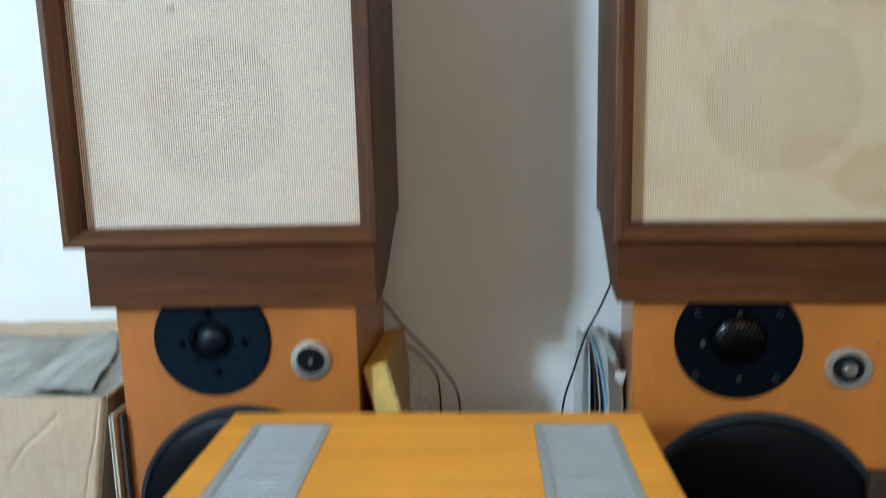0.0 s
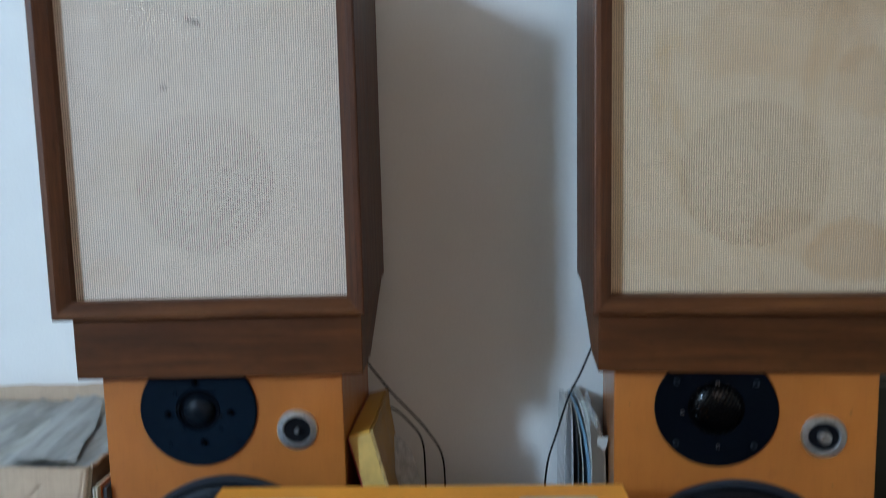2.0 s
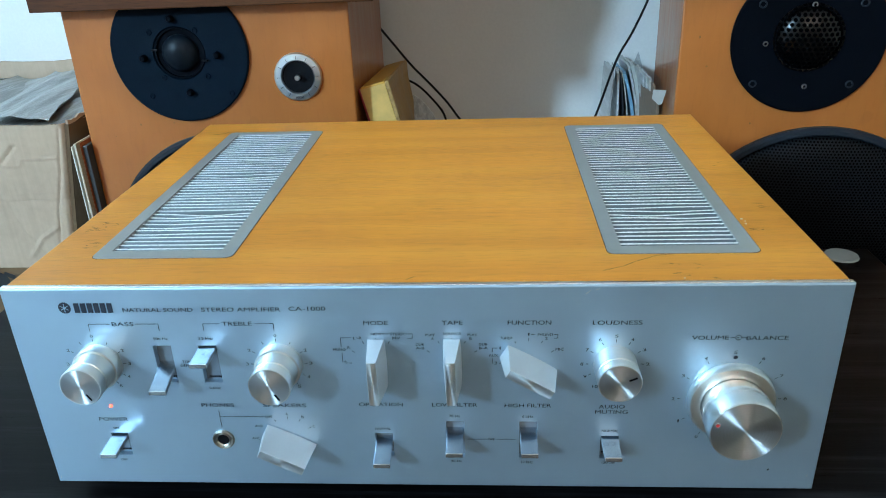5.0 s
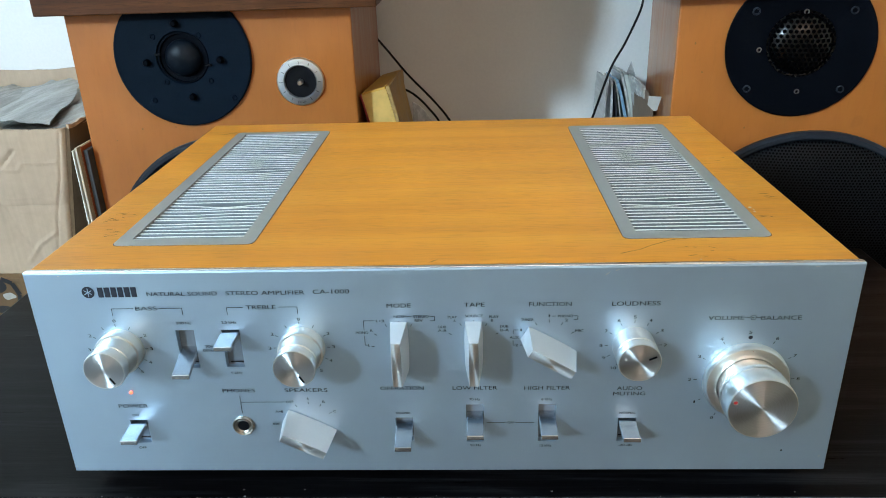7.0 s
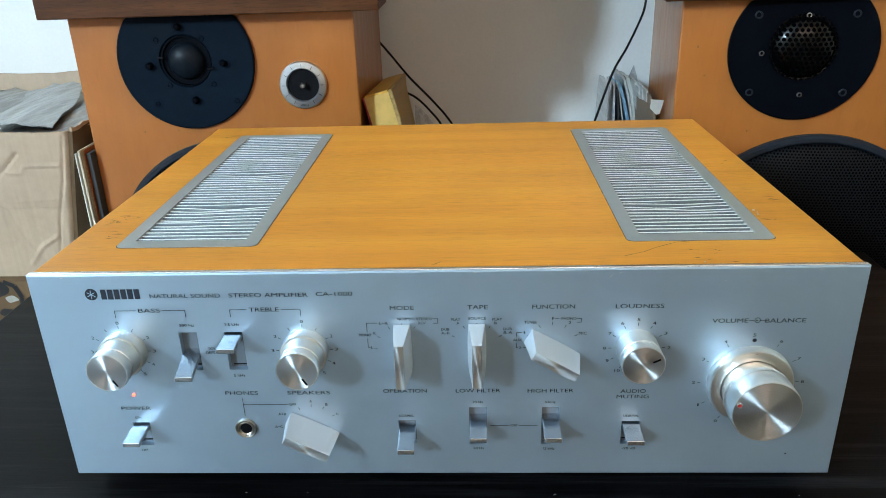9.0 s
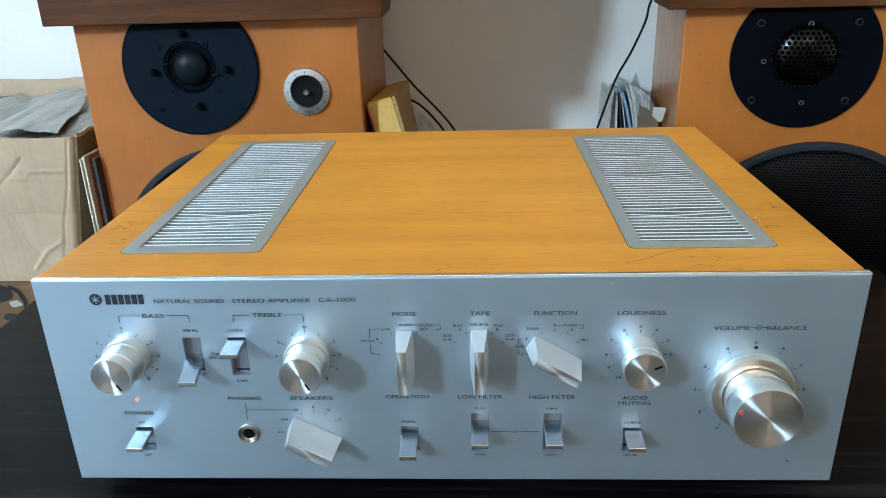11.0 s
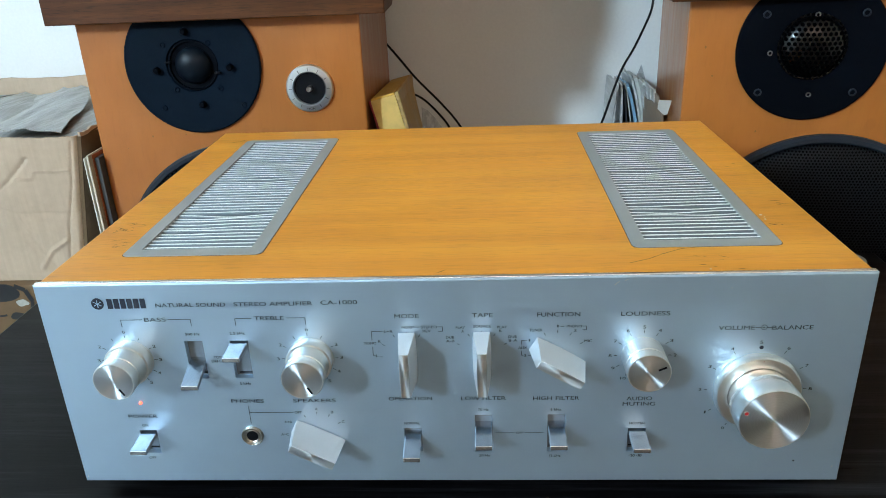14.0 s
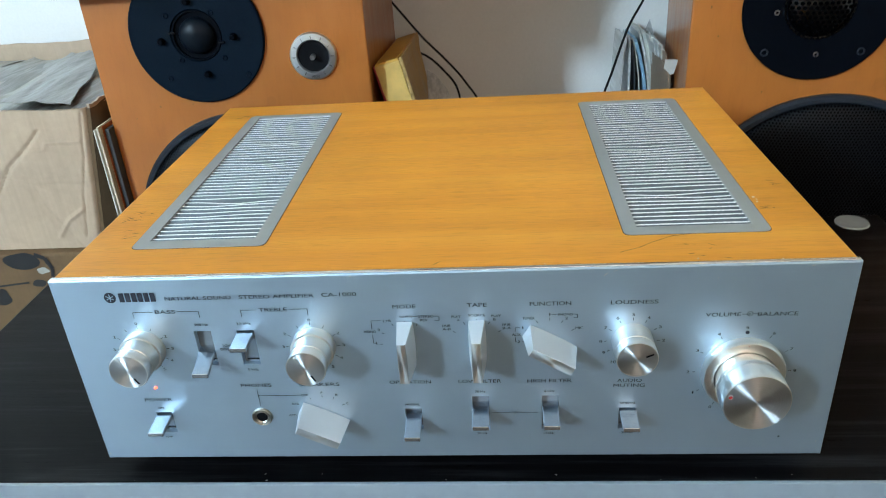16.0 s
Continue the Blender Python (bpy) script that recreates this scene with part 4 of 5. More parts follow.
def selector(x, z, deg, label):
    """A bar knob that points deg clockwise from the top."""
    bm = bmesh.new()
    base = [(0.0046, 0.0158), (-0.0046, 0.0158)]
    front = [(0.0026, 0.0138), (-0.0026, 0.0138)]
    for k in range(1, 8):
        u = 1 - k / 4
        base.append((-0.0048 - 0.0005 * (1 - u * u), 0.0158 * u))
        front.append((-0.0026 - 0.0003 * (1 - u * u), 0.0138 * u))
    base, front = base + [(-a, -b) for a, b in base], front + [(-a, -b) for a, b in front]
    spin = Matrix.Translation((x, 0, z)) @ Matrix.Rotation(radians(deg), 4, "Y")
    lo, hi = [bm.verts.new((a, -0.0004, b)) for a, b in base], [bm.verts.new((a, -0.0207, b)) for a, b in front]
    tip = [bm.verts.new((a * 0.93, -0.0211, b * 0.985)) for a, b in front]
    m = len(base)
    bm.faces.new(lo[::-1])
    for i in range(m):
        j = (i + 1) % m
        bm.faces.new((lo[i], lo[j], hi[j], hi[i]))
        bm.faces.new((hi[i], hi[j], tip[j], tip[i]))
    bmesh.ops.recalc_face_normals(bm, faces=bm.faces[:])
    bmesh.ops.transform(bm, matrix=spin, verts=bm.verts[:])
    k = part("selector_knob", bm, SELECT, amp, label)
    bm = bmesh.new()
    bm.faces.new([bm.verts.new((a * 0.93, -0.0211, b * 0.985)) for a, b in front])
    bmesh.ops.recalc_face_normals(bm, faces=bm.faces[:])
    bmesh.ops.transform(bm, matrix=spin, verts=bm.verts[:])
    part("knob_face", bm, SELECT_FACE, k, "spun metal face")
    return k


selector(-0.0217, 0.0884, 0, "bar-shaped aluminium selector pointing up")
selector(0.0205, 0.0884, 0, "bar-shaped aluminium selector pointing up")
selector(0.0628, 0.0884, -59.5, "bar-shaped aluminium selector turned to one side")
selector(-0.0788, 0.0342, -62.5, "bar-shaped aluminium selector turned to one side")


def switch(slot, zb, drop):
    """A lever switch: recess in the panel and a flat paddle that leaves it at zb and ends drop metres lower."""
    x, z0, z1 = slot
    s = new("lever_switch")
    s.parent = amp
    part("slot", made(box, x - SW - 0.0008, x + SW + 0.0008, 0.0042, 0.0048, z0 - 0.0008, z1 + 0.0008), SLOT, s)
    part("slit", made(box, x - SW * 0.72, x + SW * 0.72, 0.0038, 0.0041, z0 + 0.0012, z0 + 0.0020), BLACK, s)
    w = SW - 0.0004
    pts = ((0.0044, zb - 0.0010), (-0.0162, zb - drop - 0.0022), (-0.0168, zb - drop - 0.0016), (-0.0164, zb - drop + 0.0008), (0.0044, zb + 0.0016))
    part("lever", made(prism, pts, x - w, x + w, "x", 0.0003), LEVER, s, "flat aluminium lever")
    return s


for slot, zb, drop, label in zip(SLOTS, (0.0857, 0.0977, 0.0358, 0.0332, 0.0394, 0.0394, 0.0358), (0.006, 0.0, 0.001, 0.004, 0.002, 0.002, 0.0005),
                                 ("down", "up", "up", "up", "middle", "middle", "up")):
    tagged(switch(slot, zb, drop), "silver lever switch in the " + label + " position")

jack = part("phone_jack", made(lathe, -0.1190, 0.0345, ((0.0066, 0.0), (0.0066, -0.0012), (0.0060, -0.0018), (0.0048, -0.0012), (0.0044, -0.0014), (0.0034, -0.0006), (0.0034, 0.0035), (0.0, 0.0035)), 40), BRASS, amp, "round metal headphone socket", True)
part("socket_hole", made(lathe, -0.1190, 0.0345, ((0.0036, -0.0007), (0.0, -0.0007)), 24), BLACK, jack)
bm = bmesh.new()
bmesh.ops.create_uvsphere(bm, u_segments=16, v_segments=8, radius=0.0010, matrix=Matrix.Translation((-0.1838, -0.0002, 0.0584)))
part("power_light", bm, LED, amp, "small glowing red lamp", True)


# ---- lower loudspeakers ----
LW, LD, LTOP_L, LTOP_R = 0.3215, 0.32, 0.7455, 0.7472


def bolt(x, z, y, r, name, material, parent, label=""):
    return part(name, made(lathe, x, z, ((r, y + 0.0012), (r, y - 0.0006), (r * 0.8, y - 0.0014), (r * 0.62, y - 0.0014), (r * 0.56, y + 0.0012), (0.0, y + 0.0014)), 20), material, parent, label, True)


def low_speaker(m, domed, label):
    BH = (LTOP_R if domed else LTOP_L) - FLOOR
    s = thing("loudspeaker", m, label, "loudspeaker", "lower loudspeakers")
    part("cabinet", made(box, -LW / 2, LW / 2, 0, LD, 0, BH, 0.002), SPEAKER_WOOD, s, "orange-brown wood veneer cabinet with small dark marks")
    tx, tz, tr = -0.0333, 0.6955 - FLOOR, 0.0762 if domed else 0.0778
    top = BH - 0.0005
    mat_plate = PLATE_DARK if domed else PLATE
    plate = part("tweeter_plate", made(lathe, tx, tz, ((tr, 0.0), (tr, -0.0036), (tr - 0.0014, -0.0048), (0.030, -0.0048), (0.0285, -0.0030), (0.0, -0.0030)), 80, top), mat_plate, s, "round black tweeter plate", True)
    if domed:
        prof = [(0.032 * math.cos(radians(a)), -0.0046 - 0.0125 * math.sin(radians(a))) for a in range(0, 91, 9)]
        part("dome_guard", made(lathe, tx + 0.0, tz + 0.002, ((0.035, -0.0049), (0.033, -0.0050), *prof[:-1], (0.0, prof[-1][1])), 64), MESH_FINE, plate, "domed perforated guard", True)
        for bx, bz in ((-0.0415, -0.004), (0.001, 0.0350), (0.003, -0.0485)):
            bolt(tx + bx, tz + bz, -0.0050, 0.0028, "bolt", SCREW, plate, "bright socket screw")
        for bx, bz in ((-0.049, -0.046), (0.047, -0.046), (-0.049, 0.036), (0.048, 0.036)):
            bolt(tx + bx, tz + bz, -0.0046, 0.0042, "bolt", RING, plate)
    else:
        dx, dz = tx + 0.0012, tz + 0.0002
        part("surround", made(lathe, dx, dz, ((0.0285, -0.0049), (0.0278, -0.0055), (0.0268, -0.0055), (0.0262, -0.0034), (0.0205, -0.0031)), 56), PLATE_DARK, plate, "", True)
        prof = [(0.0208 * math.cos(radians(a)), -0.0032 - 0.0130 * math.sin(radians(a))) for a in range(0, 91, 9)]
        part("dome", made(lathe, dx, dz, (*prof[:-1], (0.0, prof[-1][1])), 56), DOME, plate, "smooth black dome", True)
        for bx, bz in ((-0.041, -0.004), (0.043, -0.003), (0.0055, -0.044), (-0.003, 0.038)):
            part("post", made(lathe, tx + bx, tz + bz, ((0.0042, -0.0048), (0.0036, -0.0100), (0.0026, -0.0112), (0.0, -0.0112)), 20), PLATE_DARK, plate, "", True)
        for bx, bz in ((-0.0265, 0.0048), (0.0285, -0.0085)):
            part("terminal", made(box, tx + bx - 0.0035, tx + bx + 0.0035, -0.0085, -0.0048, tz + bz - 0.001, tz + bz + 0.001, 0.0004), BLACK, plate)
        for bx, bz in ((-0.030, 0.024), (0.0215, 0.0245), (-0.022, -0.0265), (0.0285, -0.0265), (-0.040, -0.047), (0.053, -0.0465)):
            bolt(tx + bx, tz + bz, -0.0044, 0.0034, "bolt", PLATE, plate)
    sx, sz = 0.0975, 0.6645 - FLOOR
    knob_ = part("level_control", made(lathe, sx, sz, ((0.0275, 0.0), (0.0275, -0.0020), (0.0262, -0.0040), (0.0196, -0.0046), (0.0182, -0.0030), (0.0178, 0.0)), 64), SATIN, s, "silver level-control ring", True)
    part("recess", made(lathe, sx, sz, ((0.0180, -0.0012), (0.0, -0.0006)), 48), BLACK, knob_, "", True)
    part("pin", made(lathe, sx, sz, ((0.0032, -0.0008), (0.0030, -0.0090), (0.0022, -0.0100), (0.0, -0.0100)), 24) if not domed else
         made(lathe, sx, sz, ((0.0085, -0.0008), (0.0078, -0.0090), (0.0060, -0.0110), (0.0, -0.0110)), 24), SCREW, knob_, "", True)
    bm = bmesh.new()
    for k in range(11):
        a = radians(-150 + 30 * k)
        d, n = Vector((math.sin(a), math.cos(a))), Vector((math.cos(a), -math.sin(a)))
        q = [Vector((sx, sz)) + d * r + n * w for r, w in ((0.0203, -0.0003), (0.0203, 0.0003), (0.0240, 0.0003), (0.0240, -0.0003))]
        bm.faces.new([bm.verts.new((p.x, -0.0047, p.y)) for p in q])
    part("tick_marks", bm, INK, knob_)
    if not domed:
        bm = letters([("HIGH", 0, 0, 9.0, 2.6)])
        ox, oz = px(0, 0)
        bmesh.ops.translate(bm, verts=bm.verts[:], vec=(sx - ox, -0.0046, sz - 0.0228 - oz))
        part("lettering", bm, INK, knob_)
    wx, wz, wr = 0.0, 0.4530 - FLOOR, 0.150
    woofer = part("woofer_ring", made(lathe, wx, wz, ((wr, 0.0), (wr, -0.006), (wr - 0.003, -0.0095), (wr - 0.007, -0.0098), (wr - 0.009, -0.0080), (wr - 0.009, 0.0)), 96), RING, s, "black woofer rim", True)
    prof = [((wr - 0.009) * math.cos(radians(a)), -0.0080 - 0.019 * math.sin(radians(a))) for a in range(0, 91, 6)]
    part("woofer_grille", made(lathe, wx, wz, (*prof[:-1], (0.0, prof[-1][1])), 96), MESH, woofer, "black perforated metal grille", True)
    rnd = random.Random(3 if domed else 7)
    bm = bmesh.new()
    for k in range(16):
        spot_x, spot_z, r = rnd.uniform(-0.15, 0.15), rnd.uniform(BH - 0.3, BH - 0.01), rnd.uniform(0.0006, 0.0016)
        if math.hypot(spot_x - tx, spot_z - tz) > tr + 0.004 and math.hypot(spot_x - wx, spot_z - wz) > wr + 0.004 and math.hypot(spot_x - sx, spot_z - sz) > 0.032:
            bmesh.ops.create_circle(bm, cap_ends=True, segments=7, radius=r, matrix=Matrix.Translation((spot_x, -0.00025, spot_z)) @ Matrix.Rotation(radians(90), 4, "X") @ Matrix.Diagonal((1, rnd.uniform(0.5, 2), 1, 1)))
    tagged(part("stain_spots", bm, scuff, s, "small dark marks"), kind="stuff")
    return s


LOW_L = pose(-0.2725, 0.4905, FLOOR, 0, 0, 1.7)
LOW_R = pose(0.4072, 0.4616, FLOOR, 0, 0, -7.8)
low_speaker(LOW_L, False, "orange-brown veneered loudspeaker with an open dome tweeter, on the floor")
low_speaker(LOW_R, True, "orange-brown veneered loudspeaker with a perforated dome tweeter, on the floor")


# ---- upper loudspeakers ----
UW, UH, UD = 0.400, 0.538, 0.345


def high_speaker(m, fabric, label, torn, PH):
    """Origin at the middle of the plinth's underside, in the plane of the frame's front."""
    s = thing("loudspeaker", m, label, "loudspeaker", "upper loudspeakers")
    prof = ((0.0, 0.0030), (0.0009, 0.0008), (0.0030, 0.0), (0.0085, 0.0), (0.0110, 0.0016), (0.0225, 0.0110), (0.0225, 0.0430), (0.0, 0.0430))
    x0, x1, z0, z1 = -UW / 2, UW / 2, PH, PH + UH
    for a, b in (((x0, z0), (x1, z0)), ((x1, z0), (x1, z1)), ((x1, z1), (x0, z1)), ((x0, z1), (x0, z0))):
        bm = bmesh.new()
        ends = []
        for (cx, cz), (sx, sz) in ((a, (1 if a[0] < 0 else -1, 1 if a[1] == z0 else -1)), (b, (1 if b[0] < 0 else -1, 1 if b[1] == z0 else -1))):
            ends.append([bm.verts.new((cx + sx * w, y, cz + sz * w)) for w, y in prof])
        n = len(prof)
        for i in range(n):
            bm.faces.new((ends[0][i], ends[0][(i + 1) % n], ends[1][(i + 1) % n], ends[1][i]))
        bm.faces.new(ends[0]), bm.faces.new(ends[1][::-1])
        bmesh.ops.recalc_face_normals(bm, faces=bm.faces[:])
        part("frame_rail", bm, WALNUT if a[1] == b[1] else WALNUT_UP, s, "mitred walnut frame rail")
    bm = bmesh.new()
    box(bm, x0 + 0.003, x1 - 0.003, 0.0435, UD, z0 + 0.001, z1 - 0.002, 0.0015)
    part("cabinet", bm, WALNUT_UP, s, "walnut-veneered cabinet")
    gx0, gx1, gz0, gz1 = x0 + 0.022, x1 - 0.022, z0 + 0.022, z1 - 0.022
    hx, hz, hr = -0.006 if torn else 0.0, PH + 0.1700, 0.0905
    bm = bmesh.new()
    ring_v = [bm.verts.new((hx + hr * math.cos(2 * math.pi * k / 64), 0.0395, hz + hr * math.sin(2 * math.pi * k / 64))) for k in range(64)]
    sq = []
    for k in range(64):
        c, sn = math.cos(2 * math.pi * k / 64), math.sin(2 * math.pi * k / 64)
        t = min(((gx1 if c > 0 else gx0) - hx) / c if abs(c) > 1e-9 else 9, ((gz1 if sn > 0 else gz0) - hz) / sn if abs(sn) > 1e-9 else 9)
        sq.append(bm.verts.new((hx + t * c, 0.0395, hz + t * sn)))
    for k in range(64):
        j = (k + 1) % 64
        bm.faces.new((ring_v[k], ring_v[j], sq[j], sq[k]))
    bmesh.ops.recalc_face_normals(bm, faces=bm.faces[:])
    part("baffle", bm, BAFFLE, s)
    part("woofer_cone", made(lathe, hx, hz, ((hr + 0.004, 0.0405), (hr - 0.01, 0.0408), (0.03, 0.0428), (0.0, 0.0422)), 48), CONE, s, "", True)
    bm = bmesh.new()
    nx, nz = 14, 18
    rnd = random.Random(2 if torn else 4)
    vs = [[bm.verts.new((gx0 + (gx1 - gx0) * i / nx, (0.0250 if torn else 0.0352) + rnd.uniform(-0.0003, 0.0003), gz0 + (gz1 - gz0) * j / nz)) for j in range(nz + 1)] for i in range(nx + 1)]
    for i in range(nx):
        for j in range(nz):
            bm.faces.new((vs[i][j], vs[i + 1][j], vs[i + 1][j + 1], vs[i][j + 1]))
    part("grille_cloth", bm, fabric, s, "woven beige grille cloth, " + ("lightly worn with a small tear" if torn else "yellowed with stains"), True)
    bz, by = PH + (0.4650 if torn else 0.4635), 0.0218 if torn else 0.0318
    badge = part("badge", made(box, -0.0215, 0.0215, by, by + 0.0027, bz - 0.0062, bz + 0.0062, 0.0006), BLACK, s, "small black badge with silver marks")
    bm = bmesh.new()
    for a in ((-0.0205, 0.0205, bz + 0.0049, bz + 0.0055), (-0.0205, 0.0205, bz - 0.0055, bz - 0.0049), (-0.0206, -0.0199, bz - 0.005, bz + 0.005), (0.0199, 0.0206, bz - 0.005, bz + 0.005)):
        box(bm, a[0], a[1], by - 0.0004, by + 0.0001, a[2], a[3])
    for k in range(7):
        bx = -0.0166 + k * 0.0049
        box(bm, bx, bx + 0.0011, by - 0.0004, by + 0.0001, bz - 0.0021, bz + 0.0021)
        box(bm, bx + 0.0022, bx + 0.0033, by - 0.0004, by + 0.0001, bz - 0.0021, bz + 0.0021)
    part("badge_marks", bm, EDGE_ALU, badge)
    pts = ((0.0150, 0.0), (0.1150, 0.0), (UD - 0.004, PH - 0.0008), (0.0150, PH - 0.0008))
    part("plinth", made(prism, pts, -UW / 2 + (0.020 if torn else 0.0075), UW / 2 - (0.006 if torn else 0.0095), "x", 0.0012), WALNUT, s, "walnut plinth set back under the frame")
    if torn:
        bm = bmesh.new()
        for k in range(9):
            tx = -0.0050 + (k - 4) * 0.0020 + rnd.uniform(-0.0004, 0.0004)
            tz = PH + 0.3735 - k * 0.0006 + rnd.uniform(-0.0008, 0.0008)
            box(bm, tx, tx + 0.0014, 0.0240, 0.0245, tz - 0.0008, tz + rnd.uniform(0.0018, 0.0040))
        part("tear", bm, BLACK, s, "small dark tear in the cloth")
        bm = bmesh.new()
        for k in range(3):
            box(bm, -0.0500 + k * 0.0034, -0.0488 + k * 0.0034, 0.0239, 0.0244, PH + 0.2885, PH + 0.2945)
        tagged(part("worn_threads", bm, plain("faded_thread", (0.16, 0.125, 0.105), 0.8), s, "three dark worn threads"), kind="stuff")
    return s


high_speaker(pose(-0.2735, 0.4510, LTOP_L + 0.0008, 0, 0, 1.5), CLOTH_A, "walnut loudspeaker with pale beige grille cloth, standing on the lower loudspeaker", True, 0.0812)
high_speaker(pose(0.4140, 0.4300, LTOP_R + 0.0008, 0, 0, -4.6), CLOTH_B, "walnut loudspeaker with yellowed stained grille cloth, standing on the lower loudspeaker", False, 0.0765)


# ---- cartons and records beside the lower loudspeaker ----
CB = 0.431
lower = thing("printed_carton", pose(0, 0, 0), "brown cardboard carton with black and white printed shapes", "carton")
part("carton_body", made(box, -0.90, -0.482, 0.468, 0.845, FLOOR, CB - 0.001, 0.003), CARTON_BROWN, lower)
WHITE_INK = plain("white_print", (0.40, 0.37, 0.33), 0.7)
BLACK_INK = plain("black_print", (0.012, 0.011, 0.011), 0.6)


def blob(bm, cx, cz, rx, rz, y, seed, n=22, rough=0.25, hole=0.0):
    rnd = random.Random(seed)
    a = [rnd.uniform(-rough, rough) for _ in range(4)]
    ring_ = []
    for k in range(n):
        t = 2 * math.pi * k / n
        r = 1 + sum(a[i] * math.sin((i + 1) * t + i) for i in range(4)) * 0.6
        ring_.append((cx + rx * r * math.cos(t), cz + rz * r * math.sin(t), hole * r))
    if hole:
        vo = [bm.verts.new((x, y, z)) for x, z, _ in ring_]
        vi = [bm.verts.new((cx + (x - cx) * hole, y, cz + (z - cz) * hole)) for x, z, _ in ring_]
        for k in range(n):
            j = (k + 1) % n
            bm.faces.new((vo[k], vo[j], vi[j], vi[k]))
    else:
        bm.faces.new([bm.verts.new((x, y, z)) for x, z, _ in ring_])


bm = bmesh.new()
blob(bm, -0.598, 0.421, 0.025, 0.0125, 0.4675, 3)
blob(bm, -0.584, 0.386, 0.009, 0.006, 0.4675, 6)
blob(bm, -0.646, 0.366, 0.016, 0.012, 0.4675, 9)
for (xa, za), (xb, zb), w in (((-0.578, 0.4300), (-0.565, 0.424), 0.0030), ((-0.565, 0.424), (-0.559, 0.408), 0.0032), ((-0.559, 0.408), (-0.562, 0.396), 0.0024), ((-0.642, 0.383), (-0.598, 0.388), 0.0014)):
    n = Vector((zb - za, xa - xb)).normalized() * w
    bm.faces.new([bm.verts.new((x, 0.4672, z)) for x, z in ((xa - n.x, za - n.y), (xb - n.x, zb - n.y), (xb + n.x, zb + n.y), (xa + n.x, za + n.y))])
part("black_print", bm, BLACK_INK, lower)
bm = bmesh.new()
blob(bm, -0.573, 0.406, 0.008, 0.005, 0.4673, 13)
part("white_print", bm, WHITE_INK, lower)

carton = thing("cardboard_box", pose(0, 0, 0), "open worn cardboard box packed with record sleeves", "carton")
CX1, CY0, CY1, CTOP = -0.454, 0.482, 0.815, 0.615


def torn_board(bm, a, b, z0, z1, th, seed, amount):
    """An upright board from a to b whose top edge is torn."""
    rnd = random.Random(seed)
    a, b = Vector(a), Vector(b)
    n = 26
    way = (b - a).normalized()
    side = Vector((way.y, -way.x)) * th
    rows = []
    for k in range(n + 1):
        p = a + (b - a) * k / n
        top = z1 + rnd.uniform(-amount, amount * 0.5) + amount * math.sin(k * 0.8 + seed)
        bow = 0.0015 * math.sin(k * 0.5 + seed)
        q = p + side
        rows.append([bm.verts.new((p.x, p.y + bow, z0)), bm.verts.new((p.x, p.y + bow, top)), bm.verts.new((q.x, q.y + bow, top)), bm.verts.new((q.x, q.y + bow, z0))])
    for p, q in zip(rows, rows[1:]):
        for i in range(4):
            bm.faces.new((p[i], p[(i + 1) % 4], q[(i + 1) % 4], q[i]))
    bm.faces.new(rows[0]), bm.faces.new(rows[-1][::-1])
    bmesh.ops.recalc_face_normals(bm, faces=bm.faces[:])


def slant(z):
    """The sagging box is narrower at its foot."""
    return 0.17 * (CTOP - z)


def leaning(bm):
    for v in bm.verts:
        v.co.x -= slant(v.co.z)
    return bm


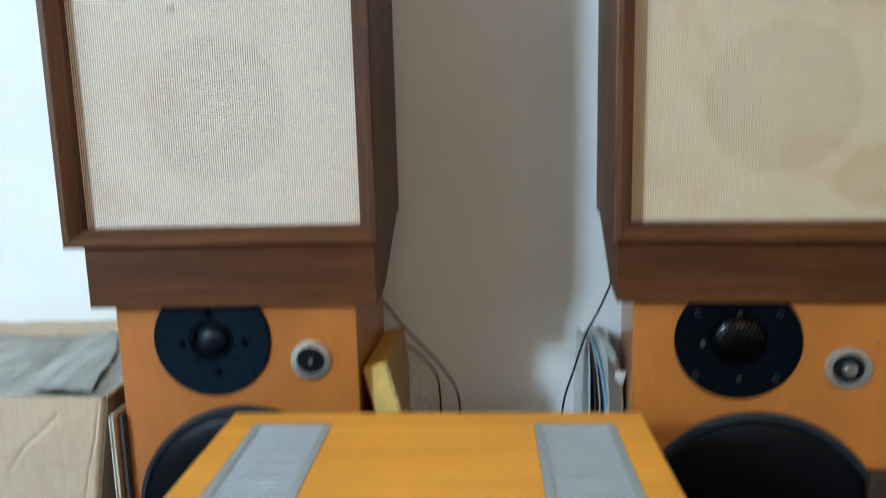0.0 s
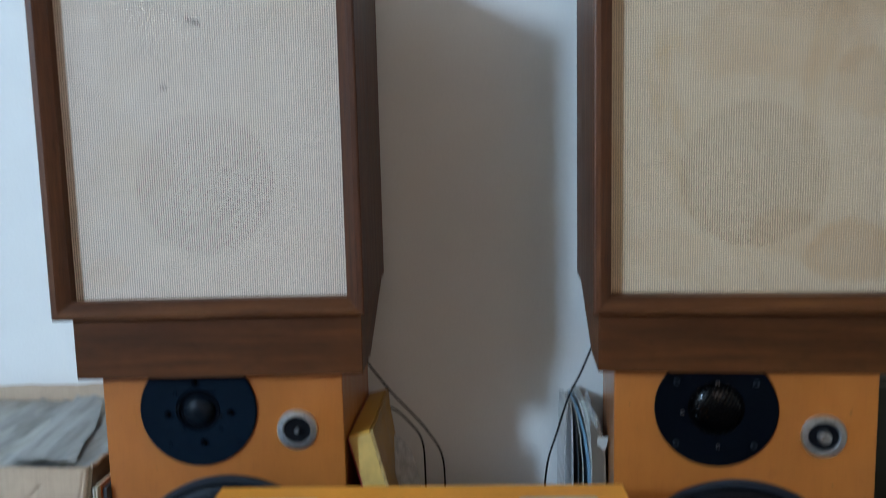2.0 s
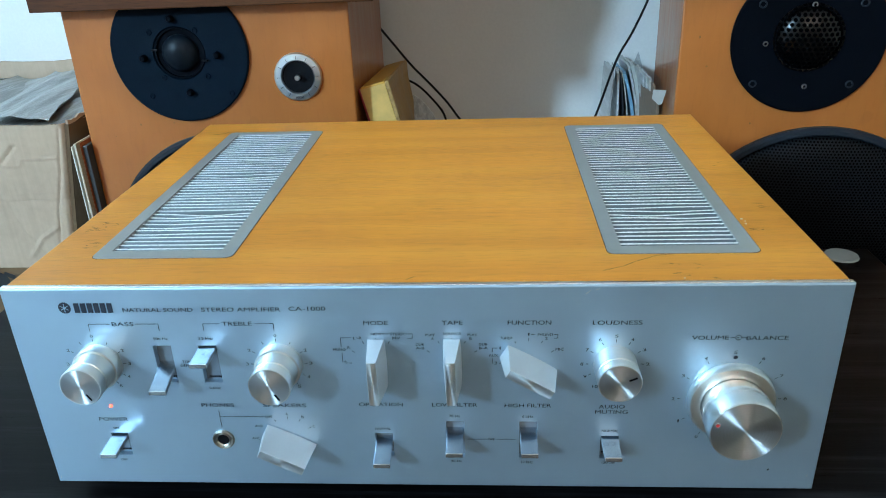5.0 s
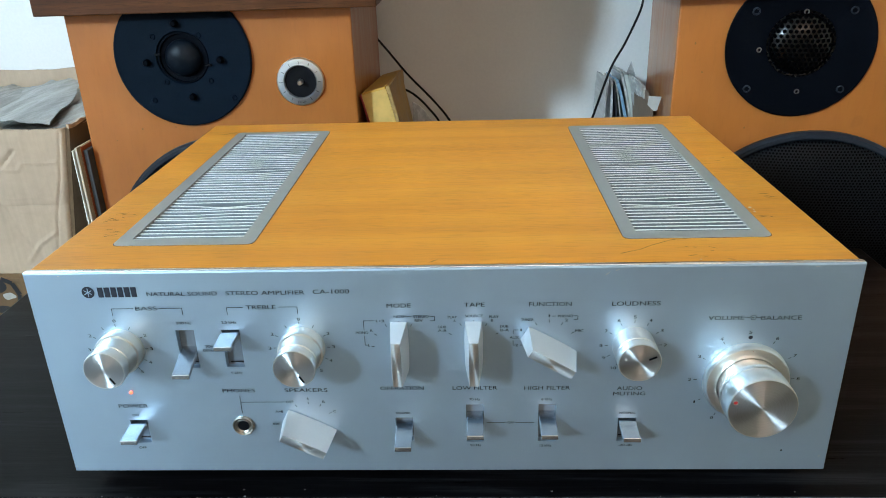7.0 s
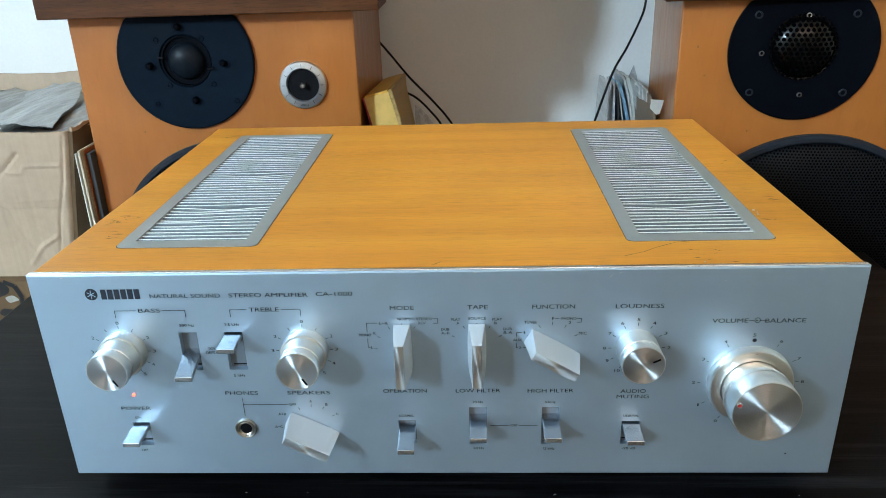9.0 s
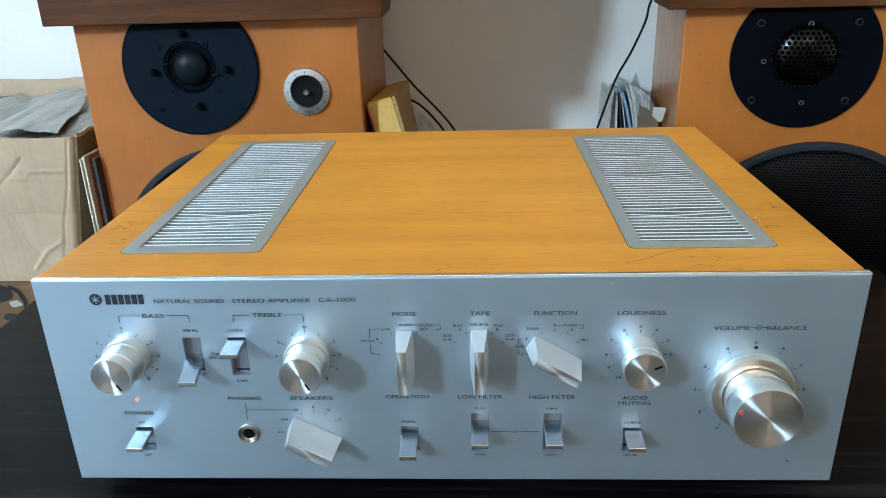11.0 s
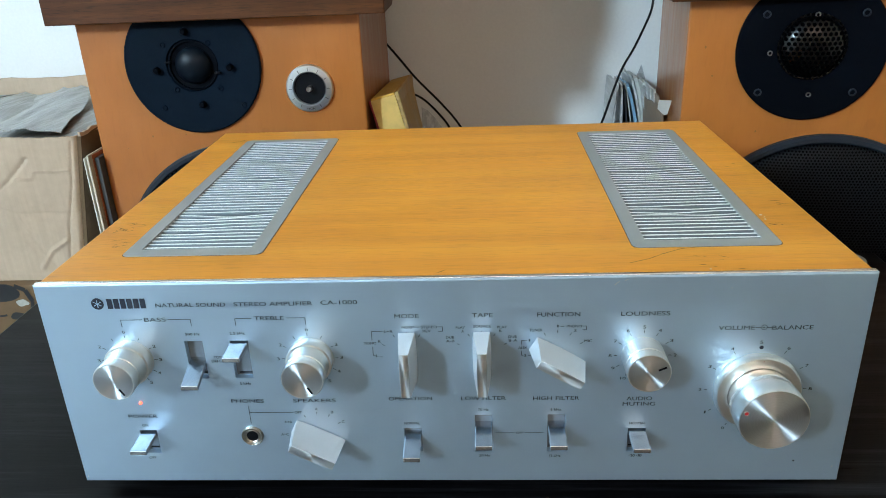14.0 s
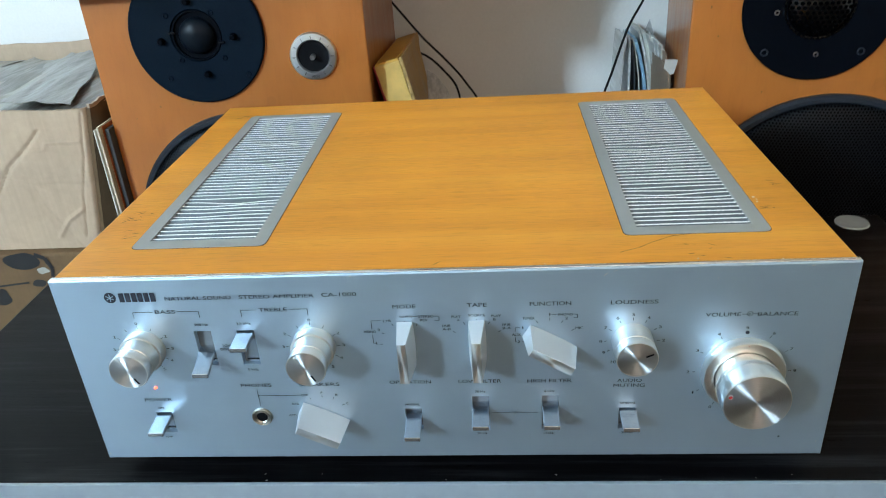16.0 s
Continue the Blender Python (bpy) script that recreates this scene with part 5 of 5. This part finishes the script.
def creased_board(bm, x0, x1, y, z0, z1, th):
    """An upright front board, bulged and dented, with a fold across it and a softened right end."""
    nx, nz = 130, 92
    rnd = random.Random(17)
    dents = [(rnd.uniform(x0, x1), rnd.uniform(z0, z1), rnd.uniform(0.02, 0.05), rnd.uniform(-0.0014, 0.0010)) for _ in range(12)]
    folds = ((((-0.528, 0.592), (-0.5515, 0.569), (-0.5805, 0.546), (-0.605, 0.512)), 0.0022, 0.0024),
             (((-0.552, 0.569), (-0.527, 0.568), (-0.522, 0.577), (-0.479, 0.577)), 0.0020, -0.0012),
             (((-0.502, 0.485), (-0.525, 0.471), (-0.543, 0.448)), 0.0024, -0.0016),
             (((-0.467, 0.6125), (-0.479, 0.554), (-0.494, 0.508), (-0.507, 0.447)), 0.0018, 0.0015))
    def apart(x, z, a, b):
        dx, dz = b[0] - a[0], b[1] - a[1]
        t = min(1.0, max(0.0, ((x - a[0]) * dx + (z - a[1]) * dz) / (dx * dx + dz * dz)))
        return math.hypot(x - a[0] - t * dx, z - a[1] - t * dz)
    def push(x, z):
        d = 0.0010 * math.sin((x - x0) * 21) * math.sin((z - z0) * 30)
        for cx, cz, r, amp_ in dents:
            d += amp_ * math.exp(-((x - cx) ** 2 + (z - cz) ** 2) / (r * r))
        for line, w, amp_ in folds:
            d += amp_ * math.exp(-(min(apart(x, z, a, b) for a, b in zip(line, line[1:])) / w) ** 2)
        return y + d
    front, back = [], []
    for i in range(nx + 1):
        u = 1 - (1 - i / nx) ** 1.5
        top = z1 + 0.0010 * math.sin(u * 19) + rnd.uniform(-0.0006, 0.0003) - (0.002 if i == nx else 0)
        column = []
        for j in range(nz + 1):
            z = z0 + (top - z0) * j / nz
            x = x0 + (x1 - slant(z) - x0) * u
            column.append(bm.verts.new((x, push(x, z) + 0.004 * max(0.0, 1 - (x1 - slant(z) - x) / 0.006) ** 2, z)))
        front.append(column)
        back.append([bm.verts.new((v.co.x, v.co.y + th, v.co.z)) for v in front[-1]])
    for i in range(nx):
        for j in range(nz):
            bm.faces.new((front[i][j], front[i + 1][j], front[i + 1][j + 1], front[i][j + 1]))
            bm.faces.new((back[i][j], back[i][j + 1], back[i + 1][j + 1], back[i + 1][j]))
        bm.faces.new((front[i][nz], front[i + 1][nz], back[i + 1][nz], back[i][nz]))
    for j in range(nz):
        bm.faces.new((front[nx][j], back[nx][j], back[nx][j + 1], front[nx][j + 1]))


part("front_wall", made(creased_board, -0.88, CX1 - 0.0070, CY0, CB, CTOP + 0.003, 0.005), CARTON, carton, "pale creased cardboard front", True)
part("side_wall", leaning(made(torn_board, (CX1 - 0.0068, CY0 + 0.005), (CX1 + 0.006, CY1), CB, CTOP + 0.006, 0.005, 4, 0.003)), CARTON_SHADE, carton, "torn cardboard side with its shade in the colour")
part("torn_edge", made(torn_board, (CX1 - 0.0055, CY0 + 0.005), (CX1 + 0.003, CY0 + 0.13), CTOP + 0.001, CTOP + 0.0068, 0.003, 9, 0.0012), CARTON, carton, "pale torn upper edge")
part("rear_wall", made(torn_board, (-0.88, CY1), (CX1, CY1), CB, CTOP + 0.021, 0.005, 7, 0.0012), CARTON, carton)
part("bottom", made(box, -0.88, CX1 - 0.046, CY0 + 0.006, CY1, CB, CB + 0.004), CARTON, carton)
rnd = random.Random(21)
x = CX1 - 0.046
while x > -0.86:
    # an upright sleeve whose loose plastic mouth is folded over onto its neighbour
    th, rise, flap = 0.0014, 0.180 + rnd.uniform(-0.008, 0.004), rnd.uniform(0.040, 0.075)
    flap = min(flap, CX1 - 0.016 - x)
    slope, ph, wob = rnd.uniform(4, 16), rnd.uniform(0, 6), rnd.uniform(0.0008, 0.0022)
    n, y_in = 22, rnd.uniform(0, 0.010)
    bm = bmesh.new()
    rows = []
    for i in range(n + 1):
        y = 0.300 * i / n
        crumple = wob * math.sin(i * 0.27 + ph) + rnd.uniform(-0.0002, 0.0002)
        top = rise + 0.004 * i / n - 0.012 * max(0.0, i / n - 0.75) + crumple
        ca, sa = math.cos(radians(slope)), math.sin(radians(slope))
        line = [(0.0, 0.0), (0.0, top * 0.6), (0.0005, top - 0.004)]
        for q in (0.06, 0.3, 0.55, 0.8, 1.0):
            d = flap * q * (1 + 0.16 * math.sin(i * 0.22 + ph * 2))
            line.append((0.002 + d * ca, top - d * sa + 0.0016 * math.sin(q * 5 + i * 0.25 + ph) + 0.0008 * math.sin(q * 9 - i * 0.9 + ph * 3) + rnd.uniform(-0.0002, 0.0002)))
        rows.append([[bm.verts.new((a, y, c)) for a, c in line], [bm.verts.new((a - th * 0.5, y, c - th)) for a, c in line]])
    k = len(rows[0][0]) - 1
    for p, q in zip(rows, rows[1:]):
        for jj in range(k):
            bm.faces.new((p[0][jj], p[0][jj + 1], q[0][jj + 1], q[0][jj]))
            bm.faces.new((p[1][jj], q[1][jj], q[1][jj + 1], p[1][jj + 1]))
        bm.faces.new((p[0][k], p[1][k], q[1][k], q[0][k]))
        bm.faces.new((p[0][0], q[0][0], q[1][0], p[1][0]))
    for e in (rows[0], rows[-1]):
        for jj in range(k):
            bm.faces.new((e[0][jj], e[1][jj], e[1][jj + 1], e[0][jj + 1]))
    bmesh.ops.recalc_face_normals(bm, faces=bm.faces[:])
    solid("record_sleeve", bm, SLEEVE, "record sleeve in cloudy crumpled plastic, standing in the carton", "record sleeve", "records in the carton", pose(x, CY0 + 0.010 + y_in, CB + 0.0055, 0, 0, rnd.uniform(-2.0, 2.0)), True)
    x -= rnd.uniform(0.026, 0.046)

# a loose crumpled plastic cover lies over the nearest sleeves
bm = bmesh.new()
nu, nv = 44, 20
over, under = [], []
for i in range(nu + 1):
    u = i / nu
    y = 0.497 + 0.285 * u
    right = -0.484 - 0.095 * u - 0.003 * math.sin(u * 9) - 0.001 * math.sin(u * 23 + 1)
    left = -0.585 - 0.050 * u - 0.007 * math.sin(u * 8 + 2) - 0.003 * math.sin(u * 19)
    row = []
    for j in range(nv + 1):
        w = j / nv
        x = right + (left - right) * w
        lift = 0.0016 * math.sin((x + 0.12 * y) * 170 + 0.6 * math.sin(u * 4)) + 0.0006 * math.sin((x + 0.2 * y) * 420 + 1.2 * math.sin(u * 6)) + 0.0004 * math.sin(y * 60 + w * 4)
        row.append(bm.verts.new((x, y, 0.6225 + 0.003 * math.sin(w * math.pi) - 0.003 * (1 - w) ** 3 + lift * min(1, 0.4 + w))))
    over.append(row)
    under.append([bm.verts.new((v.co.x, v.co.y, v.co.z - 0.0007)) for v in row])
for i in range(nu):
    for j in range(nv):
        bm.faces.new((over[i][j], over[i + 1][j], over[i + 1][j + 1], over[i][j + 1]))
        bm.faces.new((under[i][j], under[i][j + 1], under[i + 1][j + 1], under[i + 1][j]))
    for j in (0, nv):
        bm.faces.new((over[i][j], under[i][j], under[i + 1][j], over[i + 1][j]))
for i in (0, nu):
    for j in range(nv):
        bm.faces.new((over[i][j], over[i][j + 1], under[i][j + 1], under[i][j]))
bmesh.ops.recalc_face_normals(bm, faces=bm.faces[:])
solid("plastic_cover", bm, COVER_FILM, "crumpled cloudy plastic cover lying over the record sleeves", "plastic cover", "", pose(0, 0, 0), True)

for x, th, mat_, label, y0, zt in ((-0.4475, 0.0016, WHITE_CARD, "white record cover standing on edge beside the carton", 0.466, 0.595),
                                   (-0.4433, 0.0028, CREAM_CARD, "cream record cover standing on edge beside the carton", 0.467, 0.598),
                                   (-0.4406, 0.0012, ORANGE_CARD, "orange record cover standing on edge beside the carton", 0.474, 0.597),
                                   (-0.4362, 0.0052, GREY_CARD, "dark grey record cover leaning on the loudspeaker", 0.475, 0.593)):
    solid("record_cover", made(box, -th / 2, th / 2, 0, 0.30, 0, zt - FLOOR, 0.0006), mat_, label, "record cover", "covers beside the carton", pose(x, y0, FLOOR, 0, 0.0, 0.6))


# ---- between the loudspeakers ----
case = thing("boxed_set", pose(-0.0196, 0.520, FLOOR, 0, -14.0, 1.7), "yellow cardboard record box leaning against the loudspeaker", "record box")
HB, SLOPE, BD = 0.3757, 0.028, 0.285


def racked(bm):
    """The box stands askew: its rear end is more upright than its front."""
    for v in bm.verts:
        v.co.x -= 0.21 * (HB - v.co.z) * max(0.0, v.co.y) / BD
    return bm


part("box_body", racked(made(prism, ((0, 0), (BD, 0), (BD, HB - SLOPE), (0, HB)), 0.0006, 0.0302, "x", 0.0014)), YELLOW, case, "golden yellow box")
part("spine_label", made(box, 0.0004, 0.0309, -0.0014, -0.0002, 0.004, HB - 0.0026, 0.0004), YELLOW_LIGHT, case, "pale cream-yellow spine")
part("lid_edge", made(prism, ((-0.0016, 0), (0.004, 0), (0.004, HB - 0.0006), (-0.0016, HB - 0.0004)), 0.0312, 0.0352, "x", 0.0008), YELLOW_EDGE, case, "worn shiny raised edge")
part("side_board", racked(made(prism, ((0.0042, 0), (BD, 0), (BD, HB - SLOPE + 0.0006), (0.0042, HB - 0.0008)), 0.0318, 0.0350, "x", 0.0009)), YELLOW_SHADE, case, "gold side board, its shade in the colour, behind a dark seam")
part("back_board", racked(made(prism, ((-0.0014, 0), (BD, 0), (BD, HB - SLOPE - 0.001), (-0.0014, HB - 0.002)), -0.0016, 0.0003, "x")), RED, case, "dark red back board")

bm = made(prism, ((-0.0555, 0.616), (-0.047, 0.611), (-0.039, 0.602), (-0.030, 0.589), (-0.024, 0.572), (-0.018, 0.54), (0.052, FLOOR), (0.0145, FLOOR), (-0.0435, 0.512), (-0.0555, 0.556)), 0.598, 0.600, "y", 0.0004)
solid("record_sleeve", bm, PALE_FILM, "grey cloudy plastic sleeve leaning on the yellow box", "record sleeve")

rnd = random.Random(8)
STACK = ((0.2210, 0.616, 0.0016), (0.2262, 0.613, 0.0030), (0.2303, 0.610, 0.0008), (0.2330, 0.612, 0.0018), (0.2362, 0.613, 0.0045), (0.2408, 0.622, 0.0033), (0.2450, 0.624, 0.0054),
         (0.2492, 0.619, 0.0024), (0.2530, 0.638, 0.0010), (0.2566, 0.621, 0.0039), (0.2604, 0.617, 0.0024), (0.2640, 0.624, 0.0030), (0.2690, 0.621, 0.0036), (0.2738, 0.617, 0.0021), (0.2790, 0.606, 0.0033))
for k, (xt, zt, th) in enumerate(STACK):
    # the last sleeves are browner: shading at the stack's end painted in
    mat_ = BLUE_CARD if k == 4 else GREY_CARD if k == 2 else PALE_CARD if k in (6, 9) else SHADED_CARD if k > 12 else WALL_SLEEVE
    colour = "blue" if k == 4 else "dark" if k == 2 else "pale grey" if k in (6, 9) else "brown" if k > 12 else "grey"
    xb = min(xt + (-0.006, 0.004, 0.010, 0.016)[k] if k < 4 else xt + 0.024, 0.283)
    y0, h, n = 0.733 + rnd.uniform(-0.003, 0.010), zt - FLOOR, 9
    if k > 8:
        y0 = 0.728 - 0.020 * (k - 8)
        side = 0.2479 + (y0 - 0.4834) * 0.137
        xt, xb = side - 0.030 + 0.0035 * (k - 8), side - 0.004 - 0.0012 * (14 - k)
    spike = k == 8
    bm = bmesh.new()
    rows = []
    for i in range(n + 1):
        v = i / n
        top = h - (0.026 * min(1.0, v * 3) if spike else 0.006 * v + (0.003 if i == 0 else 0.0) + rnd.uniform(0, 0.0026))
        col = []
        for u in (0.0, 0.4, 0.7, 0.85, 0.94, 1.0):
            col.append((xb + (xt - xb) * u ** 5 + 0.0008 * math.sin(7 * u + 3 * v + k) * u, y0 + 0.098 * v, FLOOR + top * u))
        rows.append([[bm.verts.new((a - th / 2, b, c)) for a, b, c in col], [bm.verts.new((a + th / 2, b, c)) for a, b, c in col]])
    for p, q in zip(rows, rows[1:]):
        for j in range(5):
            bm.faces.new((p[0][j], p[0][j + 1], q[0][j + 1], q[0][j]))
            bm.faces.new((p[1][j], q[1][j], q[1][j + 1], p[1][j + 1]))
        bm.faces.new((p[0][5], p[1][5], q[1][5], q[0][5]))
        bm.faces.new((p[0][0], q[0][0], q[1][0], p[1][0]))
    for e in (rows[0], rows[-1]):
        for j in range(5):
            bm.faces.new((e[0][j], e[1][j], e[1][j + 1], e[0][j + 1]))
    bmesh.ops.recalc_face_normals(bm, faces=bm.faces[:])
    solid("record_sleeve", bm, mat_, colour + " worn record sleeve standing against the wall", "record sleeve", "records by the wall")
bm = made(prism, ((0.001, 0), (0.0165, -0.0012), (0.0125, -0.018), (0.0085, -0.019), (0, -0.011)), 0, 0.0006, "y")
solid("paper_slip", bm, PALE_CARD, "torn pale paper slip caught among the record sleeves", "paper", m=pose(0.2385, 0.556, 0.6255, 0, 0, 0))

for name, pts, r in (
        ("speaker_cable", ((-0.17, 0.84, 0.705), (-0.14, 0.835, 0.683), (-0.110, 0.80, 0.658), (-0.076, 0.79, 0.618), (-0.042, 0.785, 0.583), (-0.014, 0.785, 0.548), (0.010, 0.78, 0.502), (0.012, 0.78, 0.40), (0.010, 0.78, FLOOR + 0.003)), 0.0017),
        ("speaker_cable", ((-0.118, 0.78, 0.60), (-0.092, 0.78, 0.600), (-0.068, 0.78, 0.590), (-0.044, 0.78, 0.566), (-0.027, 0.78, 0.540), (-0.022, 0.78, 0.498), (-0.022, 0.77, 0.40), (-0.03, 0.76, FLOOR + 0.003)), 0.0017),
        ("speaker_cable", ((0.262, 0.66, 0.762), (0.262, 0.72, 0.735), (0.268, 0.77, 0.705), (0.245, 0.748, 0.6635), (0.2212, 0.722, 0.6311), (0.202, 0.722, 0.571), (0.1848, 0.722, 0.5115), (0.178, 0.722, 0.418), (0.173, 0.722, FLOOR + 0.003)), 0.0017)):
    solid(name, made(tube_mesh, pts, r), WIRE, "thin black loudspeaker cable hanging by the wall", "cable", "speaker cables", smooth=True)

# dark slab at the foot of the stained loudspeaker
solid("wooden_box", made(box, 0.0, 0.20, 0, 0.02, 0, 0.538 - FLOOR, 0.003), plain("dark_brown_board", (0.026, 0.012, 0.007), 0.6), "dark brown slab standing before the loudspeaker", "board", m=pose(0.525, 0.420, FLOOR, 0, 0, -5.3))

# dark cabinet beyond the stained loudspeaker
dark_cab = thing("side_cabinet", pose(0.585, 0.53, FLOOR, 0, 0, -6), "dark green-black cabinet standing beside the loudspeaker", "cabinet")
CAB = plain("dark_green_paint", (0.012, 0.016, 0.012), 0.5)
part("body", made(box, 0.0, 0.34, 0.012, 0.27, 0.0, 0.43, 0.003), CAB, dark_cab)
part("door", made(box, 0.004, 0.336, 0.0, 0.0115, 0.006, 0.424, 0.002), CAB, dark_cab)
